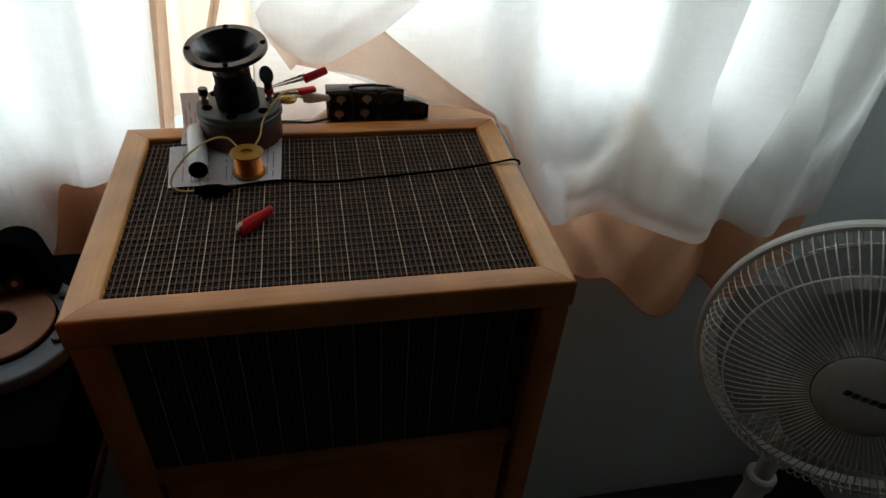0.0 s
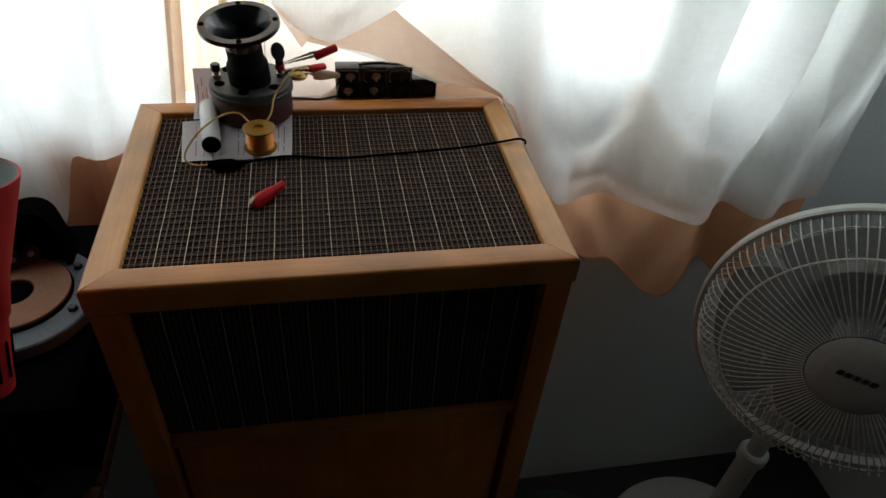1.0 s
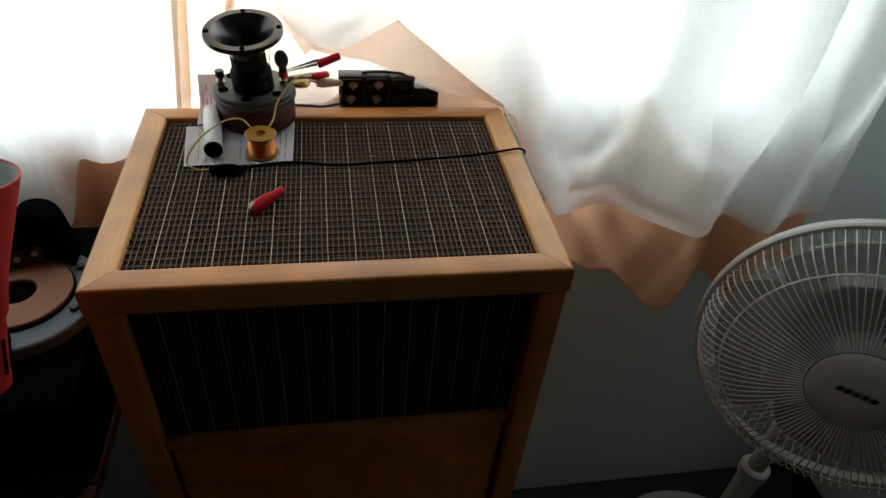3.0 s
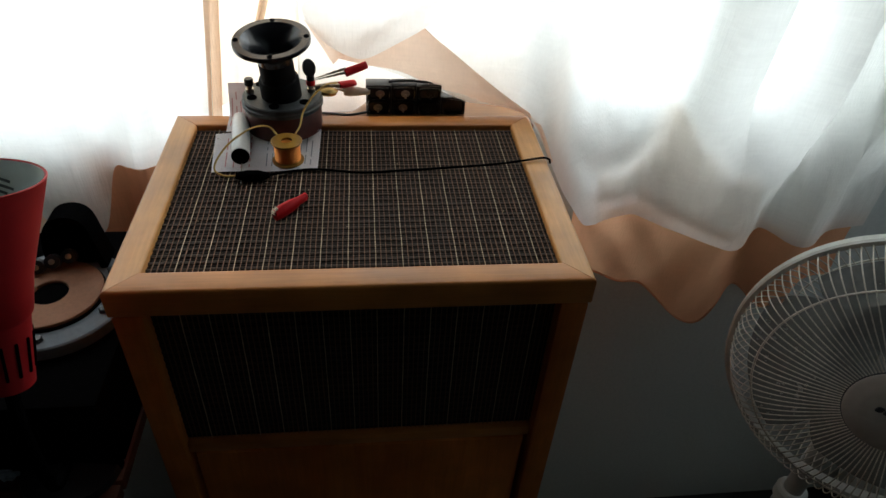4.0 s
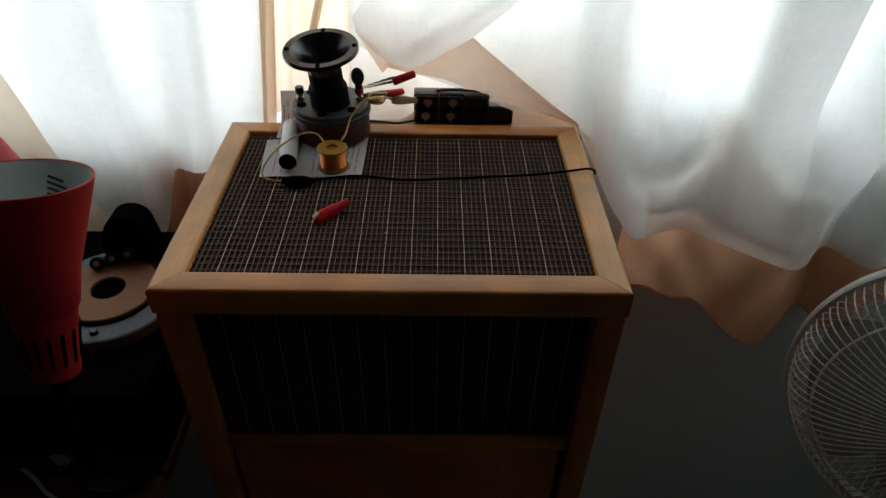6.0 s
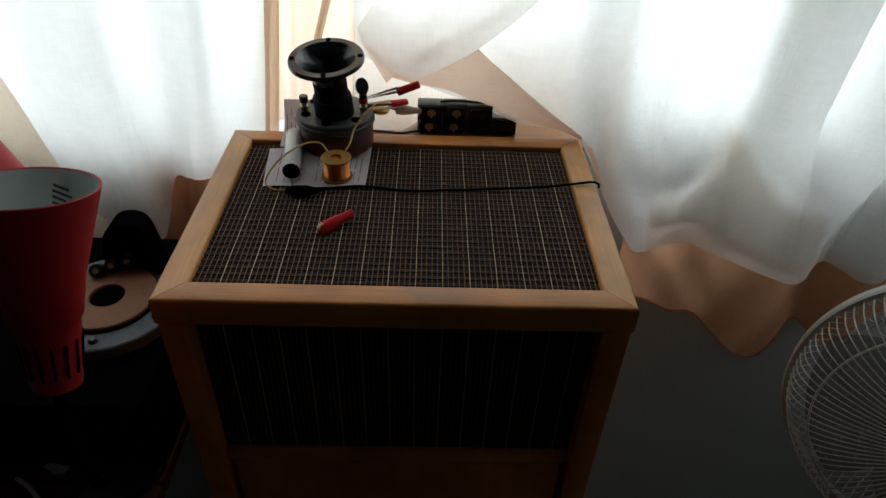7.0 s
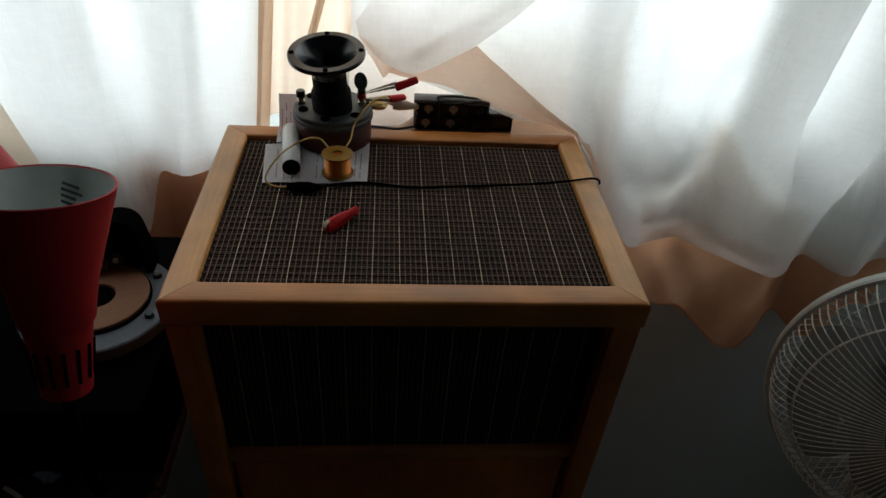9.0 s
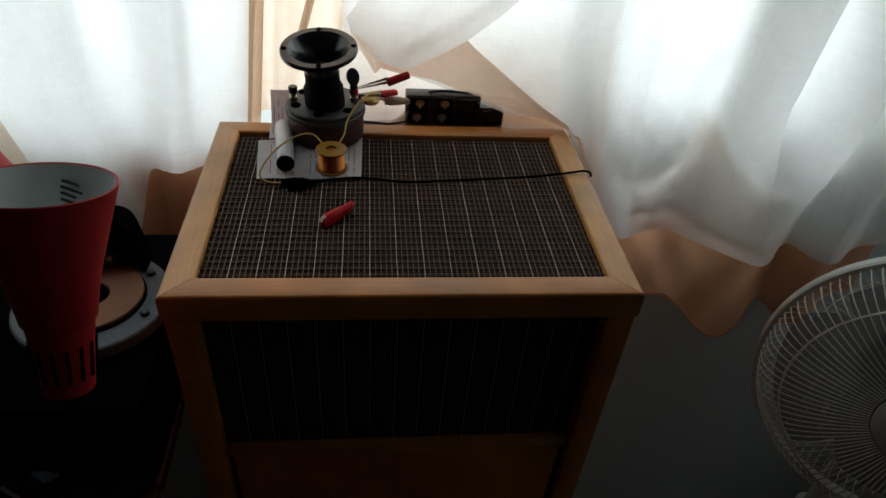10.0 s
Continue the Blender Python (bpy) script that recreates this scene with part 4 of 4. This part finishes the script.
def lamp_head(bottom, top, r_rim, label, bulb=True):
    m = w @ axis_pose(bottom, top)
    L = (Vector(top) - Vector(bottom)).length
    k = L / 0.195
    outer = [(0.014, 0), (0.0185, 0.003 * k), (0.0225, 0.055 * k), (0.0238, 0.0700 * k), (0.0246, 0.0725 * k), (0.0262, 0.0750 * k), (0.0308, 0.110 * k), (r_rim, L)]
    inner = [(r_rim - 0.0022, L - 0.0003), (0.0275, 0.111 * k), (0.0215, 0.078 * k)]
    bm = lathe(bmesh.new(), [*outer, (r_rim - 0.0008, L + 0.0007), inner[0]], 64, m, cap=False)
    sh = part("shade", bm, LAMP_RED, lm, label)
    lathe_in = lathe(bmesh.new(), [(r_rim - 0.0021, L - 0.0002), (0.0275, 0.111 * k), (0.0215, 0.078 * k), (0.001, 0.0775 * k)], 64, m, cap=False)
    part("shade_lining", lathe_in, LAMP_INSIDE, sh, "pale grey-green inside")
    for q in range(14):
        a = 2 * math.pi * q / 14
        bm = box(bmesh.new(), (0.0150, -0.0011, 0.020 * k), (0.0186, 0.0011, 0.056 * k), 0.0005, 1, m @ pose(0, 0, 0, 0, 0, math.degrees(a)) @ pose(0.0012, 0, 0, 0, 5, 0))
        part("vent_slot", bm, BLACK_MATT, sh)
    if bulb:
        part("bulb", lathe(bmesh.new(), [(0.008, 0.080 * k), (0.008, 0.10 * k), (0.012, 0.12 * k), (0.013, 0.135 * k), (0.009, 0.147 * k), (0.002, 0.151 * k)], 20, m), FILM_WHITE, sh, "frosted bulb")
    return sh, m, L


sh, m, L = lamp_head((-0.270, -0.085, 1.113), (-0.262, -0.042, 1.2755), 0.0500, "red upturned shade with slotted neck")
bm = bmesh.new()
for q in range(4):
    box(bm, (-0.009, 0, q * 0.0045), (0.009 - 0.004 * (q % 2), 0.0005, q * 0.0045 + 0.002))
d = m.to_3x3().inverted() @ Vector((0.22, 0.97, 0))
mm = m @ pose(0, 0, 0, 0, 0, math.degrees(math.atan2(d.y, d.x)) - 90) @ pose(-0.008, 0.0378, L - 0.0275, -15.6, 0, 0) @ pose(0, 0, 0, 0, 12, 0)
bmesh.ops.transform(bm, matrix=mm, verts=bm.verts)
part("label_print", bm, INK_DARK, sh, "small printed label inside")
lamp_head((-0.450, 0.110, 1.345), (-0.398, 0.100, 1.165), 0.0430, "red downturned shade", False)
part("stem", tube(bmesh.new(), [w @ Vector(p) for p in ((-0.270, -0.085, 1.114), (-0.272, -0.094, 1.06), (-0.29, -0.07, 0.95), (-0.33, 0.02, 0.86))], 0.0055, 10), BLACK_MATT, lm, "black curved stem")
part("stem", tube(bmesh.new(), [w @ Vector(p) for p in ((-0.450, 0.110, 1.343), (-0.465, 0.112, 1.37), (-0.505, 0.10, 1.34), (-0.50, 0.08, 1.15), (-0.44, 0.04, 0.95), (-0.33, 0.02, 0.86))], 0.0055, 10), BLACK_MATT, lm, "black curved stem")
part("base", lathe(bmesh.new(), [(0.052, 0), (0.054, 0.002), (0.052, 0.012), (0.02, 0.018), (0.008, 0.022)], 40), BLACK, lm, "round black foot")

# ---- side table, black enclosure and driver ----
tb = thing("side_table", pose(-0.53, 0.10, FLOOR_Z), "reddish brown wooden side table in deep shade", "table")
th = TBL - FLOOR_Z
for y0, y1 in ((-0.225, -0.102), (-0.098, 0.018), (0.022, 0.138), (0.142, 0.22)):
    part("plank", box(bmesh.new(), (-0.26, y0, th - 0.02), (0.257, y1, th), 0.003), TABLE_WOOD, tb)
for sx in (-1, 1):
    for sy in (-1, 1):
        part("leg", box(bmesh.new(), (sx * 0.225 - 0.018, sy * 0.185 - 0.018, 0), (sx * 0.225 + 0.018, sy * 0.185 + 0.018, th - 0.0205), 0.003), TABLE_WOOD, tb)

en = thing("black_enclosure", pose(-0.395, 0.165, TBL), "black boxy speaker enclosure under the bare driver", "enclosure")
part("body", box(bmesh.new(), (-0.122, -0.138, 0.0), (0.1195, 0.150, 0.104), 0.004), BLACK_MATT, en)
part("front_board", box(bmesh.new(), (-0.122, -0.150, 0.0), (0.1195, -0.1385, 0.104), 0.003), BLACK_MATT, en)
part("top_board", box(bmesh.new(), (-0.122, -0.150, 0.1045), (0.1195, 0.150, 0.118), 0.003), BLACK_MATT, en)

DX, DY, DZ = -0.362, 0.164, TBL + 0.1185
dr = thing("bare_driver", pose(DX, DY, DZ), "bare speaker driver with grey rim and tan fibre disc", "speaker driver")
part("rim", lathe(bmesh.new(), [(0.080, 0), (0.0865, 0.002), (0.0875, 0.013), (0.0865, 0.0165), (0.0845, 0.018), (0.062, 0.0186), (0.060, 0.0186)], 64), RIM_GREY, dr, "grey cast metal rim")
part("gasket", lathe(bmesh.new(), [(0.0605, 0.0186), (0.0605, 0.0205), (0.050, 0.021)], 56), BLACK_MATT, dr)
part("fibre_disc", lathe(bmesh.new(), [(0.0578, 0.0212), (0.0582, 0.0222), (0.0582, 0.0248), (0.0572, 0.0256), (0.0215, 0.0258), (0.0205, 0.0250), (0.0200, 0.0214)], 56, cap=False), CORK, dr, "tan fibre disc with a centre hole")
part("core", lathe(bmesh.new(), [(0.0195, 0.0206), (0.0195, 0.0215), (0.012, 0.0216)], 32), BLACK_MATT, dr)
for k in range(6):
    a = radians(38 + 60 * k)
    part("bolt", lathe(bmesh.new(), [(0.0055, 0), (0.0055, 0.0030), (0.004, 0.0045)], 6, pose(0.0715 * math.cos(a), 0.0715 * math.sin(a), 0.0187)), BLACK, dr)
bm = bmesh.new()
arc = [(-0.014, 0.062, 0.019), (-0.012, 0.066, 0.060), (-0.002, 0.068, 0.083), (0.016, 0.069, 0.090), (0.032, 0.069, 0.083), (0.039, 0.068, 0.055), (0.046, 0.066, 0.019)]
pts = spline(arc, 6)
rings = []
for i, p in enumerate(pts):
    d = (pts[min(i + 1, len(pts) - 1)] - pts[max(i - 1, 0)]).normalized()
    nrm = Vector((0, 1, 0)).cross(d).normalized()
    rings.append([bm.verts.new(p + Vector((0, a, 0)) + nrm * b) for a, b in ((-0.016, -0.004), (0.016, -0.004), (0.016, 0.004), (-0.016, 0.004))])
for a, b in zip(rings, rings[1:]):
    for i in range(4):
        bm.faces.new((a[i], a[(i + 1) % 4], b[(i + 1) % 4], b[i]))
bm.faces.new(rings[0]), bm.faces.new(rings[-1][::-1])
box(bm, (-0.006, 0.058, 0.0187), (0.037, 0.080, 0.074), 0.006)
part("bracket", bm, BLACK_MATT, dr, "black arched bracket")
for x, y, z in ((-0.008, 0.044, 0.036), (0.010, 0.050, 0.039), (-0.024, 0.036, 0.034)):
    k = part("terminal", lathe(bmesh.new(), [(0.008, -0.012), (0.0088, -0.009), (0.0088, 0.004), (0.005, 0.006)], 14, pose(x, y, z, 55, 20, 0)), BLACK, dr)
    part("tip", lathe(bmesh.new(), [(0.0036, 0.0062), (0.0036, 0.0075), (0.0015, 0.0085)], 10, pose(x, y, z, 55, 20, 0)), STEEL, k)
bm = tube(bmesh.new(), [(-0.034, -0.030, 0.026), (-0.036, -0.045, 0.030), (-0.030, -0.058, 0.030)], 0.007, 12, radii=[0.006, 0.008, 0.006])
k = part("terminal", bm, BLACK, dr)
part("tip", tube(bmesh.new(), [(-0.030, -0.058, 0.030), (-0.026, -0.066, 0.026)], 0.003, 8, n=2), STEEL, k)

cl = thing("crumpled_wrapper", pose(-0.412, 0.026, TBL, 0, 0, -32), "crumpled grey-blue plastic wrapper on the side table", "wrapper")
bm = bmesh.new()
bmesh.ops.create_icosphere(bm, subdivisions=3, radius=0.02)
for v in bm.verts:
    k = 1 + 0.3 * noise.noise(v.co * 90) + 0.2 * noise.noise(v.co * 220)
    v.co = Vector((v.co.x * 1.7 * k, v.co.y * 0.55 * k, max(0, v.co.z * 0.4 * k + 0.007)))
part("wrapper", bm, WRAPPER, cl, smooth=False)
wc = thing("white_cable", pose(-0.42, -0.01, TBL), "loose off-white cable on the side table", "cable")
part("cable", tube(bmesh.new(), [(-0.02, 0.012, 0.003), (0.0, 0.0, 0.003), (0.022, -0.018, 0.003), (0.06, -0.04, 0.003)], 0.0026, 8), WHITE_CABLE, wc)

# ---- pedestal fan ----
PX, PY = 0.840, 0.200
FS = 1.12
fan = thing("pedestal_fan", pose(PX, PY, FLOOR_Z), "off-white pedestal fan with dusty wire guard beside the cabinet", "fan")
HC, HN = Vector((0.7584, 0.0967, 0.8278)), Vector((-0.636, -0.767, 0.0874)).normalized()
turn = Matrix.Rotation(radians(1.5), 3, "Z")
HC = Vector((PX, PY, 0)) + turn @ (HC - Vector((PX, PY, 0)))
HN = turn @ HN
hx = Vector((0, 0, 1)).cross(HN).normalized()
hy = HN.cross(hx)
hm = Matrix(((hx.x, hy.x, HN.x, HC.x), (hx.y, hy.y, HN.y, HC.y), (hx.z, hy.z, HN.z, HC.z), (0, 0, 0, 1)))
hm = fan.matrix_world.inverted() @ hm @ Matrix.Scale(FS, 4)


def fpart(name, bm, mat, label="", parent=None):
    return part(name, bm, mat, parent or fan, label)


bm = lathe(bmesh.new(), [(0.192, 0), (0.198, 0.004), (0.192, 0.020), (0.13, 0.036), (0.05, 0.047), (0.034, 0.05)], 56, Matrix.Diagonal((1.1, 1.0, 1, 1)))
fpart("base", bm, FAN_WHITE, "wide round foot")
fpart("lower_pole", lathe(bmesh.new(), [(0.027, 0.0505), (0.025, 0.10), (0.0235, 0.410), (0.025, 0.415)], 28), FAN_WHITE)
fpart("collar", lathe(bmesh.new(), [(0.0255, 0.4155), (0.0295, 0.418), (0.0295, 0.442), (0.025, 0.447)], 28), FAN_WHITE)
fpart("upper_pole", lathe(bmesh.new(), [(0.0185, 0.4475), (0.0185, 0.80), (0.022, 0.81), (0.026, 0.86), (0.024, 0.885)], 24), FAN_WHITE)
mot = lathe(bmesh.new(), [(0.040, -0.062), (0.055, -0.066), (0.060, -0.085), (0.060, -0.13), (0.052, -0.16), (0.030, -0.175), (0.006, -0.178)], 36, hm)
mt = fpart("motor_housing", mot, FAN_WHITE)
fpart("oscillation_knob", lathe(bmesh.new(), [(0.009, 0), (0.010, 0.008), (0.008, 0.016), (0.004, 0.018)], 14, hm @ pose(0, 0.058, -0.115, -90, 0, 0)), FAN_WHITE, "", mt)
# dark disc added for the shade in the gap behind the hub
fpart("gap_shade_disc", lathe(bmesh.new(), [(0.050, -0.0615), (0.082, -0.0600), (0.084, -0.0570), (0.060, -0.0550), (0.020, -0.0545)], 36, hm), FAN_DARK, "dark round disc in place of the shaded gap at the motor")
fpart("shaft", lathe(bmesh.new(), [(0.005, -0.06), (0.005, 0.03)], 10, hm), STEEL)
fpart("guard_rim", lathe(bmesh.new(), [(0.201, -0.008), (0.207, -0.009), (0.2095, -0.006), (0.2095, 0.006), (0.207, 0.009), (0.201, 0.008), (0.2005, 0.0), (0.201, -0.008)], 96, hm, cap=False), FAN_WHITE, "smooth guard rim")


def ring(r, z, rad):
    return [(r + rad * math.cos(a), z + rad * math.sin(a)) for a in (0, 1.05, 2.09, 3.14, 4.19, 5.24, 6.2832)]


fg = fpart("front_guard", lathe(bmesh.new(), ring(0.166, 0.0555, 0.0016), 80, hm, cap=False), FAN_WIRE, "dusty wire front guard")
rg = fpart("rear_guard", lathe(bmesh.new(), ring(0.150, -0.0600, 0.0016), 80, hm, cap=False), FAN_WIRE, "dusty wire rear guard")
N = 104
front_me = mesh_of("wire", tube(bmesh.new(), [(0.056, 0, 0.0625), (0.11, 0, 0.0655), (0.15, 0, 0.0615), (0.178, 0, 0.0505), (0.195, 0, 0.032), (0.2025, 0, 0.004)], 0.00092, 5, 3), FAN_WIRE)
rear_me = mesh_of("wire", tube(bmesh.new(), [(0.058, 0, -0.0640), (0.12, 0, -0.0640), (0.165, 0, -0.052), (0.192, 0, -0.028), (0.2025, 0, -0.004)], 0.00092, 5, 3), FAN_WIRE)
for me, guard, off in ((front_me, fg, 0), (rear_me, rg, 0.5)):
    for k in range(N):
        o = new("wire", me)
        o.parent = guard
        o.matrix_local = hm @ pose(0, 0, 0, 0, 0, 360 * (k + off) / N)
badge = fpart("badge", lathe(bmesh.new(), [(0.050, 0.059), (0.0595, 0.0605), (0.0600, 0.0650), (0.0575, 0.0665), (0.030, 0.0682), (0.002, 0.0687)], 56, hm), FAN_WHITE, "round off-white badge disc")
fpart("badge_ring", lathe(bmesh.new(), ring(0.0602, 0.0635, 0.0012), 56, hm, cap=False), FAN_DARK, "", badge)
# the maker's mark as a row of plain slanted shapes
x = -0.0245
for wd in (0.0080, 0.0090, 0.0085, 0.0085, 0.0090):
    bm = box(bmesh.new(), (x, -0.0042, 0.0678), (x + wd, 0.0042, 0.0690), 0.0018, 1)
    for v in bm.verts:
        v.co.x += v.co.y * 0.35
    bmesh.ops.transform(bm, matrix=hm, verts=bm.verts)
    fpart("mark", bm, FAN_DARK, "", badge)
    x += wd + 0.0012
hb = fpart("blade_hub", lathe(bmesh.new(), [(0.030, -0.03), (0.034, -0.025), (0.034, 0.012), (0.028, 0.022), (0.004, 0.024)], 32, hm), FAN_BLADE, "smoky plastic blade hub")
for k in range(4):
    def blade(u, v):
        r = 0.030 + 0.150 * u
        a = (v - 0.5) * (0.75 + 0.75 * math.sin(math.pi * min(1, u * 0.72 + 0.12))) + 0.35 * u + k * math.pi / 2
        z = -0.004 + (v - 0.5) * 0.055 * (1 - 0.35 * u) + 0.006 * math.sin(math.pi * v)
        return Vector((r * math.cos(a), r * math.sin(a), z))
    bm = bmesh.new()
    sheet(bm, blade, 14, 12)
    bmesh.ops.solidify(bm, geom=bm.faces[:], thickness=0.002)
    bmesh.ops.transform(bm, matrix=hm, verts=bm.verts)
    fpart("blade", bm, FAN_BLADE, "smoky grey blade")

# ---- dark clutter on the floor by the wall ----
def heap(x, y, sx, sy, sz, mat, label, seed):
    ob = thing("crumpled_cloth", pose(x, y, FLOOR_Z), label, "cloth")
    bm = bmesh.new()

    def f(u, v):
        ang, r = 2 * math.pi * u, v
        q = Vector((r * math.cos(ang) * 2 + seed, r * math.sin(ang) * 2, seed))
        rim = 1 + 0.3 * noise.noise(Vector((math.cos(ang) * 1.7 + seed, math.sin(ang) * 1.7, 3)))
        hgt = (1 - r * r) * (0.6 + 0.7 * noise.noise(q) + 0.3 * noise.noise(q * 3.1))
        return Vector((r * rim * math.cos(ang) * sx, r * rim * math.sin(ang) * sy, 0.002 + sz * max(0, hgt)))
    sheet(bm, f, 40, 14)
    part("fabric", bm, mat, ob)


heap(0.50, 0.33, 0.12, 0.09, 0.06, FOLIAGE, "dark green crumpled cloth on the floor by the wall", 1)
